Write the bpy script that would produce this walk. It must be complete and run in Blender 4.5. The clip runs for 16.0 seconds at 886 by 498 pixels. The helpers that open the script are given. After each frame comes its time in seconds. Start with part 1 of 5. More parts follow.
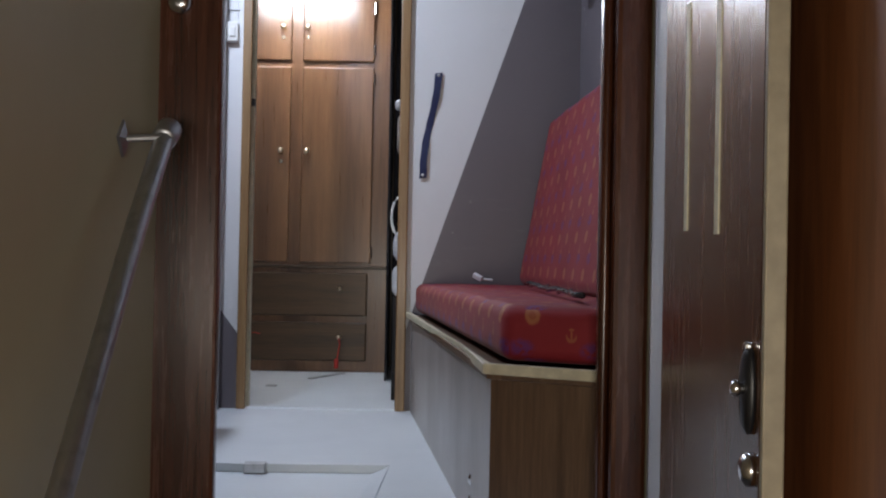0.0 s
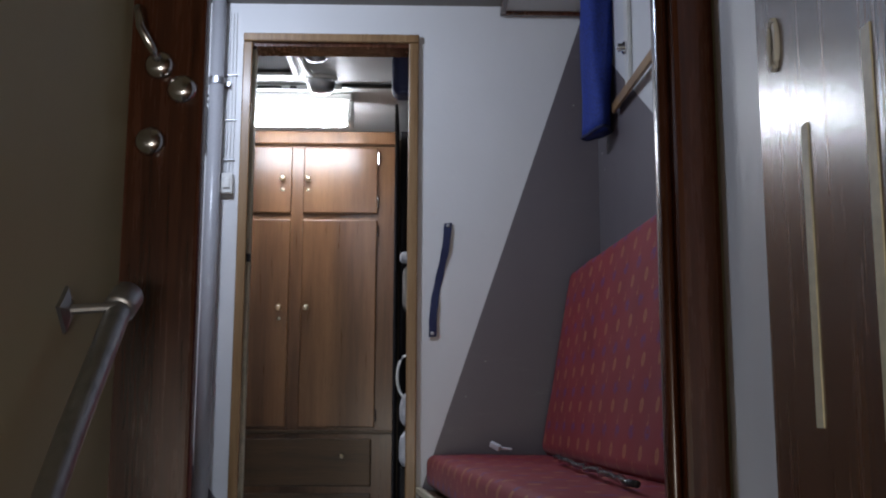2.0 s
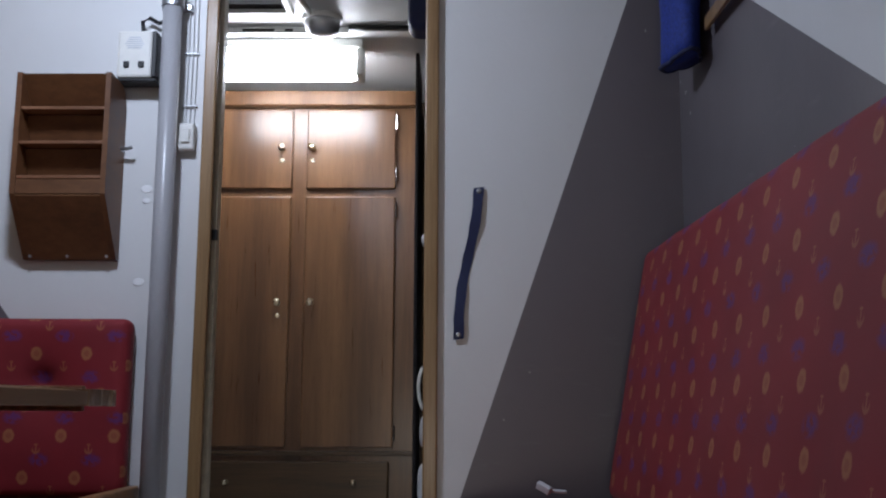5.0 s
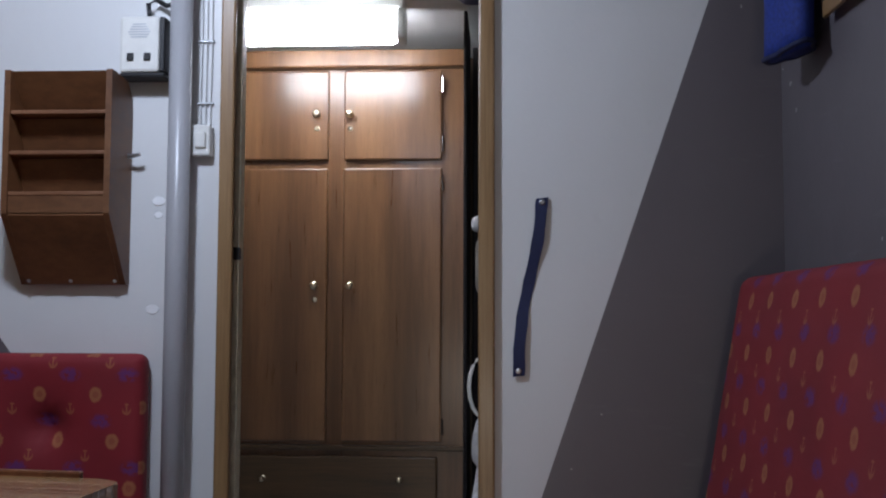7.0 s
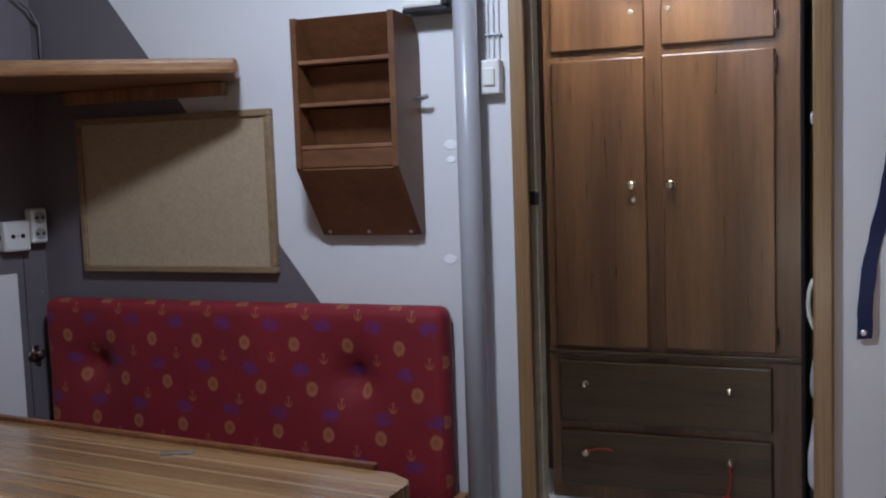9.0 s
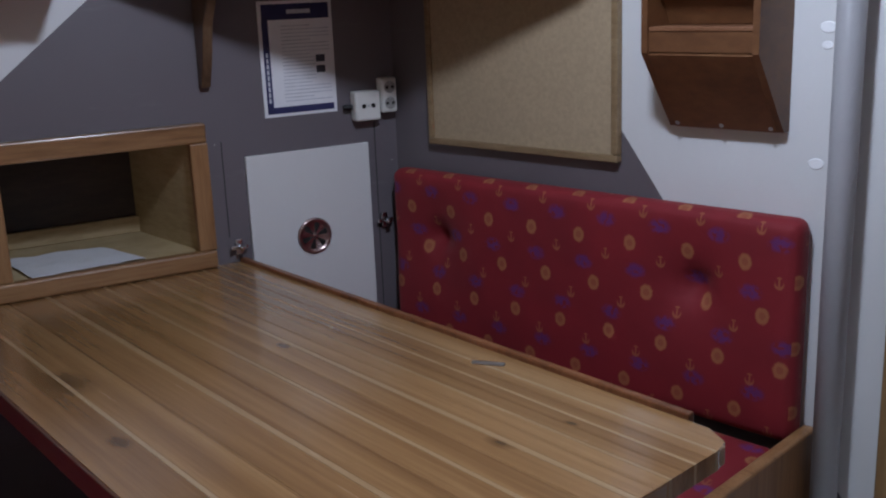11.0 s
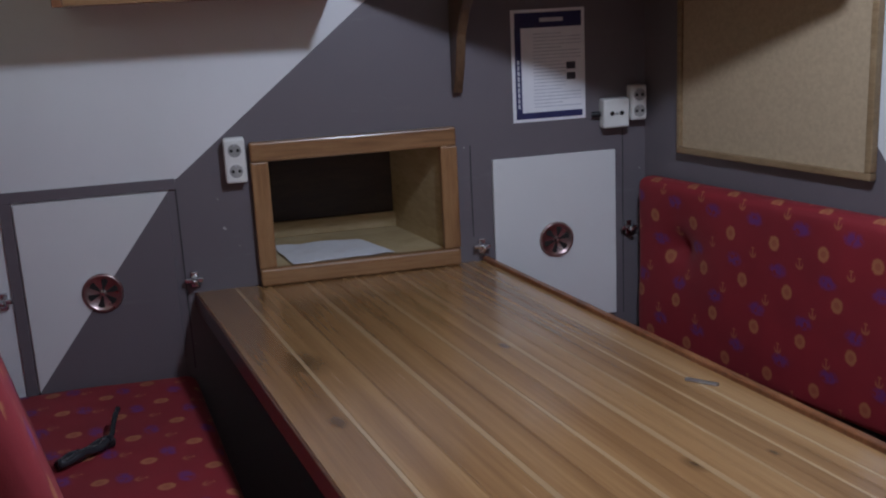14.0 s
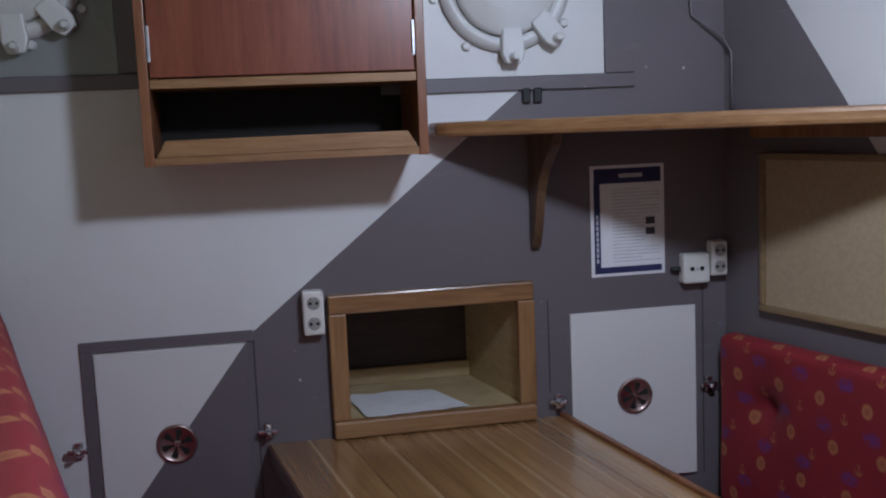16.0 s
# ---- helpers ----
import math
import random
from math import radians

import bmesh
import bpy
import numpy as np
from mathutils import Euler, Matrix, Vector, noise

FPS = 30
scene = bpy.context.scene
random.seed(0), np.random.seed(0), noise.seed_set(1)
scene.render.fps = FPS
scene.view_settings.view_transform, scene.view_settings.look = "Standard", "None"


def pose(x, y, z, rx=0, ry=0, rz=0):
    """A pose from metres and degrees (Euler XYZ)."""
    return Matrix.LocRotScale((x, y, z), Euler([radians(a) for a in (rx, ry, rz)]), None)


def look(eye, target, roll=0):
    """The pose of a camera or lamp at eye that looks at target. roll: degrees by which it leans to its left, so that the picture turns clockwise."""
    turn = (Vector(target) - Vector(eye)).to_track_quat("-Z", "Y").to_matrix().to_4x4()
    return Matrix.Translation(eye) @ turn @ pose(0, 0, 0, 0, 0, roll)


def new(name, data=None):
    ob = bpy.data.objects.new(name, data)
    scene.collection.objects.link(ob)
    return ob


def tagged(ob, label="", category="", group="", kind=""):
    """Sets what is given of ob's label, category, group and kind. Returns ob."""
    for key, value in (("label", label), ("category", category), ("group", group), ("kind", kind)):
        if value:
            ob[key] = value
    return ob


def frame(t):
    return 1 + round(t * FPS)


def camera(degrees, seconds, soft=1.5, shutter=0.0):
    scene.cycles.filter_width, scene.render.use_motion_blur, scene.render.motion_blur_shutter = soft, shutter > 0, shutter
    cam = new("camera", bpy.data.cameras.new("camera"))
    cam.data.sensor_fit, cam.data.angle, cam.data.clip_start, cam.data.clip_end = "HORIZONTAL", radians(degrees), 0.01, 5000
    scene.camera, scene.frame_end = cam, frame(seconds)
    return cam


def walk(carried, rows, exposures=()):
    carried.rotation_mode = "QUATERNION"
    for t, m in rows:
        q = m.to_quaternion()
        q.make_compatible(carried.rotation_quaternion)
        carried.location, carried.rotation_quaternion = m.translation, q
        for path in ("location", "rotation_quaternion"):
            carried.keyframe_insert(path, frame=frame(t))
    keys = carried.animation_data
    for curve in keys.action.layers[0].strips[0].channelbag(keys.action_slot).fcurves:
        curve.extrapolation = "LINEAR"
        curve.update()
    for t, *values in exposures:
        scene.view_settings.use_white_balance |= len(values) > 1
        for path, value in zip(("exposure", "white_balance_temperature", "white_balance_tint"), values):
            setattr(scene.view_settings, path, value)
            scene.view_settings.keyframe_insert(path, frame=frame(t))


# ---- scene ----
cam = camera(47.2, 16.0, soft=2.1)
PATH = [
    (0, (-0.058, -3.935, 0.586), (-0.009, -1.936, 0.608), 1.1),
    (0.5, (-0.067, -3.848, 0.605), (-0.024, -1.851, 0.711), 0.7),
    (1, (-0.093, -3.76, 0.624), (-0.028, -1.77, 0.814), 0.4),
    (1.5, (-0.108, -3.718, 0.646), (-0.017, -1.736, 0.904), 0.8),
    (2, (-0.089, -3.604, 0.642), (-0.045, -1.629, 0.958), 0.2),
    (2.5, (-0.067, -3.437, 0.64), (-0.054, -1.465, 0.974), 0.4),
    (3, (-0.039, -3.248, 0.643), (-0.058, -1.273, 0.959), 0.4),
    (3.5, (-0.039, -3.105, 0.653), (-0.071, -1.128, 0.96), 0.5),
    (3.7, (-0.048, -3.039, 0.658), (-0.057, -1.068, 0.994), 0.4),
    (6, (-0.044, -2.522, 0.852), (-0.107, -0.533, 1.053), 0.4),
    (6.5, (-0.037, -2.449, 0.948), (-0.121, -0.455, 1.081), 0.5),
    (7, (-0.086, -2.347, 1.033), (-0.2, -0.355, 1.17), 0.2),
    (7.5, (-0.123, -2.258, 1.148), (-0.306, -0.266, 1.137), -0.3),
    (8, (-0.106, -2.211, 1.163), (-0.506, -0.252, 1.099), -1.1),
    (8.5, (-0.081, -2.164, 1.202), (-0.658, -0.251, 1.106), -1.2),
    (9, (-0.062, -2.106, 1.276), (-0.815, -0.262, 1.1), -2.0),
    (9.5, (-0.114, -2.06, 1.324), (-1.019, -0.297, 1.058), -2.4),
    (10, (-0.15, -1.957, 1.36), (-1.222, -0.312, 0.976), -1.2),
    (12.3, (0.048, -1.799, 1.443), (-1.572, -0.751, 0.914), -4.0),
    (12.5, (0.052, -1.778, 1.449), (-1.595, -0.777, 0.913), -3.5),
    (13, (0.032, -1.804, 1.442), (-1.648, -0.847, 0.927), -3.0),
    (13.5, (0.033, -1.793, 1.44), (-1.658, -0.854, 0.932), -2.7),
    (14, (0.024, -1.796, 1.427), (-1.675, -0.855, 0.949), -2.9),
    (14.5, (0.016, -1.796, 1.445), (-1.708, -0.869, 1.034), -2.8),
    (15, (-0.007, -1.802, 1.469), (-1.765, -0.915, 1.117), -3.0),
    (15.5, (-0.021, -1.798, 1.494), (-1.796, -0.929, 1.185), -2.8),
    (16, (-0.034, -1.821, 1.521), (-1.816, -0.948, 1.27), -2.4),
]
walk(cam, [(t, look(eye, target, roll)) for t, eye, target, roll in PATH], [(0, 0.45), (0.7, 0.4), (1.5, 0.05), (2.3, -0.28), (3.2, -0.28), (6.5, -0.28), (7.2, -0.22), (7.7, -0.1), (8.5, -0.02), (10, 0.02), (12.5, 0.05), (16, 0.12)])

# ---- light ----
world = bpy.data.worlds.new("world")
scene.world = world
world.use_nodes = True
world.node_tree.nodes["Background"].inputs[0].default_value = (0.5, 0.55, 0.65, 1)
world.node_tree.nodes["Background"].inputs[1].default_value = 0.02


def area_lamp(name, place, target, sx, sy, watts, colour):
    data = bpy.data.lights.new(name, "AREA")
    data.shape, data.size, data.size_y, data.energy, data.color = "RECTANGLE", sx, sy, watts, colour
    ob = new(name, data)
    ob.matrix_world = look(place, target)
    return ob


COOL = (0.67, 0.775, 1.0)
# the cabin's ceiling fitting: a bowl that glows all round and most strongly downwards
cabin_lamp = bpy.data.lights.new("cabin_ceiling_bowl", "POINT")
cabin_lamp.energy, cabin_lamp.color, cabin_lamp.shadow_soft_size = 35, COOL, 0.06
new("cabin_ceiling_bowl", cabin_lamp).location = (-0.87, -0.89, 2.08)
area_lamp("cabin_ceiling_light", (-0.87, -0.89, 2.07), (-0.87, -0.88, 0), 0.16, 0.16, 5.5, COOL)
area_lamp("lower_deck_light", (-0.15, -5.1, 0.40), (-0.15, -2.2, 0.2), 0.5, 0.3, 15, (1.0, 0.93, 0.84))


# ---- materials ----
def nodes_of(name):
    m = bpy.data.materials.new(name)
    m.use_nodes = True
    return m, m.node_tree.nodes, m.node_tree.links, m.node_tree.nodes["Principled BSDF"]


def math_node(n, l, op, a, b=None, c=None):
    k = n.new("ShaderNodeMath")
    k.operation = op
    for i, v in enumerate((a, b, c)):
        if v is None:
            continue
        if isinstance(v, (int, float)):
            k.inputs[i].default_value = v
        else:
            l.new(v, k.inputs[i])
    return k.outputs[0]


def mix_colour(n, l, fac, a, b, blend="MIX"):
    k = n.new("ShaderNodeMix")
    k.data_type, k.blend_type = "RGBA", blend
    for socket, v in ((k.inputs[0], fac), (k.inputs[6], a), (k.inputs[7], b)):
        if isinstance(v, (int, float)):
            socket.default_value = v
        elif isinstance(v, tuple):
            socket.default_value = (*v, 1) if len(v) == 3 else v
        else:
            l.new(v, socket)
    return k.outputs[2]


def position(n, l, scale, turn=(0, 0, 0)):
    g = n.new("ShaderNodeNewGeometry")
    m = n.new("ShaderNodeMapping")
    m.inputs["Scale"].default_value = scale
    m.inputs["Rotation"].default_value = turn
    l.new(g.outputs["Position"], m.inputs["Vector"])
    return m.outputs[0]


def noise_of(n, l, vector, scale, detail=4.0, rough=0.55):
    k = n.new("ShaderNodeTexNoise")
    k.inputs["Scale"].default_value, k.inputs["Detail"].default_value, k.inputs["Roughness"].default_value = scale, detail, rough
    l.new(vector, k.inputs["Vector"])
    return k.outputs["Fac"]


def ramp(n, l, fac, *stops):
    k = n.new("ShaderNodeValToRGB")
    e = k.color_ramp.elements
    while len(e) < len(stops):
        e.new(0.5)
    for x, (p, c) in zip(e, stops):
        x.position, x.color = p, (*c, 1) if isinstance(c, tuple) else (c, c, c, 1)
    l.new(fac, k.inputs[0])
    return k.outputs[0]


def bumped(n, l, b, height, strength, distance=0.002):
    k = n.new("ShaderNodeBump")
    k.inputs["Strength"].default_value, k.inputs["Distance"].default_value = strength, distance
    l.new(height, k.inputs["Height"])
    l.new(k.outputs[0], b.inputs["Normal"])


def painted(name, colour, dirt, rough=0.45, amount=0.35, bump=0.15, chips=0.0):
    """Brushed paint: broad stains, a fine orange-peel and a little wear."""
    m, n, l, b = nodes_of(name)
    broad = noise_of(n, l, position(n, l, (1, 1, 0.6)), 2.3, 6)
    fine = noise_of(n, l, position(n, l, (1, 1, 1)), 60, 3)
    specks = noise_of(n, l, position(n, l, (1, 1, 1)), 17, 5, 0.7)
    fac = math_node(n, l, "MULTIPLY", ramp(n, l, broad, (0.4, 0.0), (0.75, 1.0)), amount)
    c = mix_colour(n, l, fac, colour, dirt)
    c = mix_colour(n, l, math_node(n, l, "MULTIPLY", ramp(n, l, specks, (0.62, 0.0), (0.74, 1.0)), amount * 0.6), c, dirt)
    if chips:
        flecks = noise_of(n, l, position(n, l, (1, 1, 1)), 31, 2, 0.4)
        scuffs = noise_of(n, l, position(n, l, (2.2, 2.2, 14), (0.25, 0.2, 0)), 1.7, 7, 0.75)
        c = mix_colour(n, l, math_node(n, l, "MULTIPLY", ramp(n, l, flecks, (0.775, 0.0), (0.79, 1.0)), chips), c, (0.55, 0.53, 0.50))
        c = mix_colour(n, l, math_node(n, l, "MULTIPLY", ramp(n, l, scuffs, (0.60, 0.0), (0.72, 1.0)), 0.25 * chips), c, (0.33, 0.31, 0.32))
    l.new(c, b.inputs["Base Color"])
    l.new(math_node(n, l, "ADD", math_node(n, l, "MULTIPLY", broad, 0.25), rough - 0.12), b.inputs["Roughness"])
    bumped(n, l, b, math_node(n, l, "ADD", fine, specks), bump)
    return m


def wooden(name, dark, mid, light, stretch, rough=0.4, scale=1.0, coat=0.0, bump=0.12, streak=0.5, turn=0.0):
    """Wood with its grain along the axis whose stretch is small."""
    m, n, l, b = nodes_of(name)
    info = n.new("ShaderNodeObjectInfo")
    v = n.new("ShaderNodeVectorMath")
    v.operation = "ADD"
    grain = n.new("ShaderNodeMapping")
    grain.inputs["Scale"].default_value = tuple(k * scale for k in stretch)
    l.new(position(n, l, (1, 1, 1), (0, 0, turn)), grain.inputs["Vector"])
    l.new(grain.outputs[0], v.inputs[0])
    shift = n.new("ShaderNodeCombineXYZ")
    for i in range(3):
        l.new(math_node(n, l, "MULTIPLY", info.outputs["Random"], 7.0 + 5 * i), shift.inputs[i])
    l.new(shift.outputs[0], v.inputs[1])
    big = noise_of(n, l, v.outputs[0], 1.2, 3, 0.5)
    fine = noise_of(n, l, v.outputs[0], 9, 6, 0.65)
    pores = noise_of(n, l, v.outputs[0], 45, 3, 0.7)
    c = ramp(n, l, math_node(n, l, "ADD", math_node(n, l, "MULTIPLY", big, 1 - streak), math_node(n, l, "MULTIPLY", fine, streak)), (0.36, dark), (0.5, mid), (0.64, light))
    c = mix_colour(n, l, math_node(n, l, "MULTIPLY", ramp(n, l, pores, (0.55, 0.0), (0.72, 1.0)), 0.45), c, dark)
    l.new(c, b.inputs["Base Color"])
    l.new(math_node(n, l, "ADD", math_node(n, l, "MULTIPLY", fine, 0.22), rough - 0.1), b.inputs["Roughness"])
    b.inputs["Coat Weight"].default_value, b.inputs["Coat Roughness"].default_value = coat, 0.18
    bumped(n, l, b, pores, bump, 0.001)
    return m


def metal(name, colour, rough, wear=0.15):
    m, n, l, b = nodes_of(name)
    k = noise_of(n, l, position(n, l, (1, 1, 1)), 35, 4)
    l.new(mix_colour(n, l, math_node(n, l, "MULTIPLY", ramp(n, l, k, (0.5, 0.0), (0.7, 1.0)), 0.5), colour, tuple(v * 0.6 for v in colour)), b.inputs["Base Color"])
    b.inputs["Metallic"].default_value = 1
    l.new(math_node(n, l, "ADD", math_node(n, l, "MULTIPLY", k, wear), rough), b.inputs["Roughness"])
    return m


def plain(name, colour, rough=0.5, bump=0.05, scale=40.0, spread=0.25):
    m, n, l, b = nodes_of(name)
    k = noise_of(n, l, position(n, l, (1, 1, 1)), scale, 4)
    l.new(mix_colour(n, l, ramp(n, l, k, (0.35, 0.0), (0.7, 1.0)), colour, tuple(v * (1 - spread) for v in colour)), b.inputs["Base Color"])
    b.inputs["Roughness"].default_value = rough
    bumped(n, l, b, k, bump)
    return m


def upholstery(name):
    """Red woven cloth with rows of small gold wheels and anchors and blue flecks, on UV in metres."""
    m, n, l, b = nodes_of(name)
    uv = n.new("ShaderNodeTexCoord").outputs["UV"]
    sep = n.new("ShaderNodeSeparateXYZ")
    l.new(uv, sep.inputs[0])
    u, v = sep.outputs[0], sep.outputs[1]
    wob = noise_of(n, l, uv, 130, 2)

    def lattice(du, dv, ou, ov, shear):
        row = math_node(n, l, "FLOOR", math_node(n, l, "DIVIDE", math_node(n, l, "ADD", v, ov), dv))
        fv = math_node(n, l, "SUBTRACT", math_node(n, l, "FRACT", math_node(n, l, "DIVIDE", math_node(n, l, "ADD", v, ov), dv)), 0.5)
        uu = math_node(n, l, "ADD", math_node(n, l, "ADD", u, ou), math_node(n, l, "MULTIPLY", row, shear))
        fu = math_node(n, l, "SUBTRACT", math_node(n, l, "FRACT", math_node(n, l, "DIVIDE", uu, du)), 0.5)
        return math_node(n, l, "MULTIPLY", fu, du), math_node(n, l, "MULTIPLY", fv, dv)

    def radius(x, y, sx, sy):
        return math_node(n, l, "SQRT", math_node(n, l, "ADD", math_node(n, l, "POWER", math_node(n, l, "DIVIDE", x, sx), 2.0), math_node(n, l, "POWER", math_node(n, l, "DIVIDE", y, sy), 2.0)))

    def inside(r, edge, soft=0.25):
        k = n.new("ShaderNodeMapRange")
        k.inputs[1].default_value, k.inputs[2].default_value, k.inputs[3].default_value, k.inputs[4].default_value = edge - soft, edge, 1.0, 0.0
        l.new(math_node(n, l, "ADD", r, math_node(n, l, "MULTIPLY", wob, 0.35)), k.inputs[0])
        return k.outputs[0]

    x, y = lattice(0.135, 0.105, 0.0, 0.0, 0.041)
    wheel = math_node(n, l, "SUBTRACT", inside(radius(x, y, 0.016, 0.019), 1.2), math_node(n, l, "MULTIPLY", inside(radius(x, y, 0.009, 0.010), 1.1), 0.35))
    x, y = lattice(0.135, 0.105, 0.062, 0.035, 0.041)
    arc = math_node(n, l, "MULTIPLY", inside(radius(x, y, 0.011, 0.012), 1.2), math_node(n, l, "SUBTRACT", 1.0, inside(radius(x, math_node(n, l, "SUBTRACT", y, 0.006), 0.0095, 0.0115), 1.2)))
    shank = inside(radius(x, math_node(n, l, "SUBTRACT", y, 0.003), 0.0022, 0.014), 1.2)
    ring = inside(radius(x, math_node(n, l, "SUBTRACT", y, 0.013), 0.006, 0.0025), 1.2)
    anchor = math_node(n, l, "MAXIMUM", math_node(n, l, "MAXIMUM", arc, shank), ring)
    x, y = lattice(0.135, 0.105, 0.02, 0.06, 0.075)
    blue = math_node(n, l, "MULTIPLY", inside(radius(x, y, 0.024, 0.016), 1.4, 0.6), ramp(n, l, noise_of(n, l, uv, 75, 3), (0.38, 0.0), (0.5, 1.0)))
    weave = noise_of(n, l, uv, 420, 2)
    broad = noise_of(n, l, uv, 4, 3)
    red = mix_colour(n, l, ramp(n, l, broad, (0.35, 0.0), (0.7, 1.0)), (0.27, 0.012, 0.020), (0.20, 0.009, 0.016))
    red = mix_colour(n, l, math_node(n, l, "MULTIPLY", weave, 0.5), red, (0.16, 0.008, 0.014))
    c = mix_colour(n, l, math_node(n, l, "MULTIPLY", blue, 0.52), red, (0.055, 0.03, 0.22))
    gold = math_node(n, l, "MAXIMUM", wheel, math_node(n, l, "MULTIPLY", anchor, 0.7))
    c = mix_colour(n, l, math_node(n, l, "MULTIPLY", gold, 0.60), c, (0.44, 0.19, 0.07))
    l.new(c, b.inputs["Base Color"])
    b.inputs["Roughness"].default_value = 0.75
    b.inputs["Sheen Weight"].default_value = 0.06
    b.inputs["Sheen Roughness"].default_value = 0.4
    bumped(n, l, b, weave, 0.25, 0.001)
    return m


def glowing(name, colour, strength):
    m, n, l, b = nodes_of(name)
    b.inputs["Base Color"].default_value = (0.8, 0.8, 0.8, 1)
    b.inputs["Emission Color"].default_value = (*colour, 1)
    b.inputs["Emission Strength"].default_value = strength
    return m


WHITE = painted("white_wall_paint", (0.70, 0.70, 0.70), (0.56, 0.55, 0.52), 0.42, 0.3)
GREY = painted("grey_wall_paint", (0.147, 0.128, 0.138), (0.108, 0.095, 0.101), 0.42, 0.4, 0.15, 0.7)
BEIGE = painted("beige_wall_laminate", (0.49, 0.455, 0.30), (0.39, 0.365, 0.24), 0.45, 0.4)
FLOOR = painted("white_floor_paint", (0.72, 0.76, 0.78), (0.55, 0.58, 0.6), 0.35, 0.35)
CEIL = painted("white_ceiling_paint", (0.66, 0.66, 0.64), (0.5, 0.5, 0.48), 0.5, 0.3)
# cabin ceiling colour, set dark so that less lamp light bounces into shadows
CEIL_LOW_BOUNCE = painted("low_bounce_ceiling_paint", (0.20, 0.19, 0.175), (0.15, 0.14, 0.125), 0.6, 0.4)
HATCH = painted("white_hatch_paint", (0.70, 0.70, 0.69), (0.55, 0.55, 0.53), 0.4, 0.3)
TEAK = wooden("wardrobe_veneer", (0.100, 0.043, 0.017), (0.170, 0.078, 0.032), (0.235, 0.114, 0.049), (5.5, 5.5, 0.4), 0.30, 1.0, 0.25, 0.1, 0.28)
TEAK_LIGHT = wooden("light_teak_trim", (0.20, 0.09, 0.034), (0.32, 0.155, 0.062), (0.41, 0.22, 0.098), (14, 14, 0.7), 0.38, 1.0, 0.2)
TEAK_ALONG = wooden("teak_frame_along_wall", (0.17, 0.078, 0.030), (0.28, 0.140, 0.057), (0.36, 0.195, 0.086), (2.0, 0.8, 14), 0.38, 1.0, 0.25)
TEAK_UP = wooden("teak_frame_upright", (0.17, 0.078, 0.030), (0.28, 0.140, 0.057), (0.36, 0.195, 0.086), (9, 9, 0.7), 0.38, 1.0, 0.25)
# darker drawer wood, with the lamp's falloff towards the floor also in its colour
TEAK_X = wooden("teak_across_dimmed", (0.042, 0.021, 0.008), (0.075, 0.039, 0.015), (0.106, 0.056, 0.023), (0.6, 14, 14), 0.4, 1.0, 0.1)
MAHOGANY = wooden("mahogany_jamb", (0.040, 0.012, 0.005), (0.085, 0.026, 0.011), (0.13, 0.043, 0.018), (10, 10, 0.5), 0.25, 1.0, 0.5)
DOORWOOD = wooden("dark_door_veneer", (0.060, 0.026, 0.011), (0.105, 0.049, 0.021), (0.15, 0.074, 0.034), (10, 10, 0.4), 0.24, 1.0, 0.15)
RACKWOOD = wooden("red_brown_rack_board", (0.095, 0.036, 0.013), (0.140, 0.056, 0.020), (0.180, 0.077, 0.029), (3, 3, 6), 0.5, 1.0, 0.05)
RACKEDGE = wooden("worn_rack_edge", (0.15, 0.06, 0.026), (0.21, 0.09, 0.042), (0.26, 0.12, 0.06), (2, 9, 9), 0.5)
CABWOOD = wooden("red_mahogany_cabinet", (0.12, 0.022, 0.010), (0.19, 0.042, 0.018), (0.25, 0.066, 0.030), (8, 8, 0.7), 0.35, 1.0, 0.3)
TABLE = wooden("teak_table_plank", (0.20, 0.096, 0.036), (0.29, 0.150, 0.060), (0.38, 0.214, 0.092), (0.28, 11, 5), 0.22, 1.0, 0.8, 0.03, 0.30, 0.11)


def knots(m, places):
    """Soft dark knots that spread along the grain of a plank material."""
    n, l = m.node_tree.nodes, m.node_tree.links
    b = n["Principled BSDF"]
    c = b.inputs["Base Color"].links[0].from_socket
    rag = noise_of(n, l, position(n, l, (14, 60, 1)), 1.0, 4, 0.6)
    for x, y, r in places:
        d = n.new("ShaderNodeVectorMath")
        d.operation = "DISTANCE"
        l.new(position(n, l, (0.5, 1, 0)), d.inputs[0])
        d.inputs[1].default_value = (0.5 * x, y, 0)
        k = math_node(n, l, "ADD", math_node(n, l, "DIVIDE", d.outputs["Value"], r), math_node(n, l, "MULTIPLY", rag, 0.5))
        c = mix_colour(n, l, ramp(n, l, k, (0.3, 0.78), (1.0, 0.0)), c, (0.05, 0.022, 0.009))
    l.new(c, b.inputs["Base Color"])


knots(TABLE, ((-1.741, -1.136, 0.058), (-1.44, -1.20, 0.024), (-0.99, -0.835, 0.024), (-0.95, -0.715, 0.012), (-1.59, -0.775, 0.016)))
TABLE_EDGE = wooden("dark_table_edge", (0.055, 0.018, 0.008), (0.095, 0.032, 0.014), (0.135, 0.050, 0.022), (0.4, 9, 9), 0.3, 1.0, 0.3)
TABLE_END = wooden("teak_table_end", (0.20, 0.105, 0.046), (0.26, 0.145, 0.066), (0.31, 0.18, 0.085), (9, 0.4, 12), 0.35, 1.0, 0.2)
# brown locker back, deepened in colour by the shade of its recess
BACKWOOD = wooden("shaded_locker_back", (0.022, 0.012, 0.007), (0.038, 0.022, 0.012), (0.055, 0.033, 0.019), (2, 2, 9), 0.5)
BENCH_FRONT = painted("scuffed_bench_front", (0.36, 0.33, 0.31), (0.17, 0.14, 0.12), 0.3, 0.8)
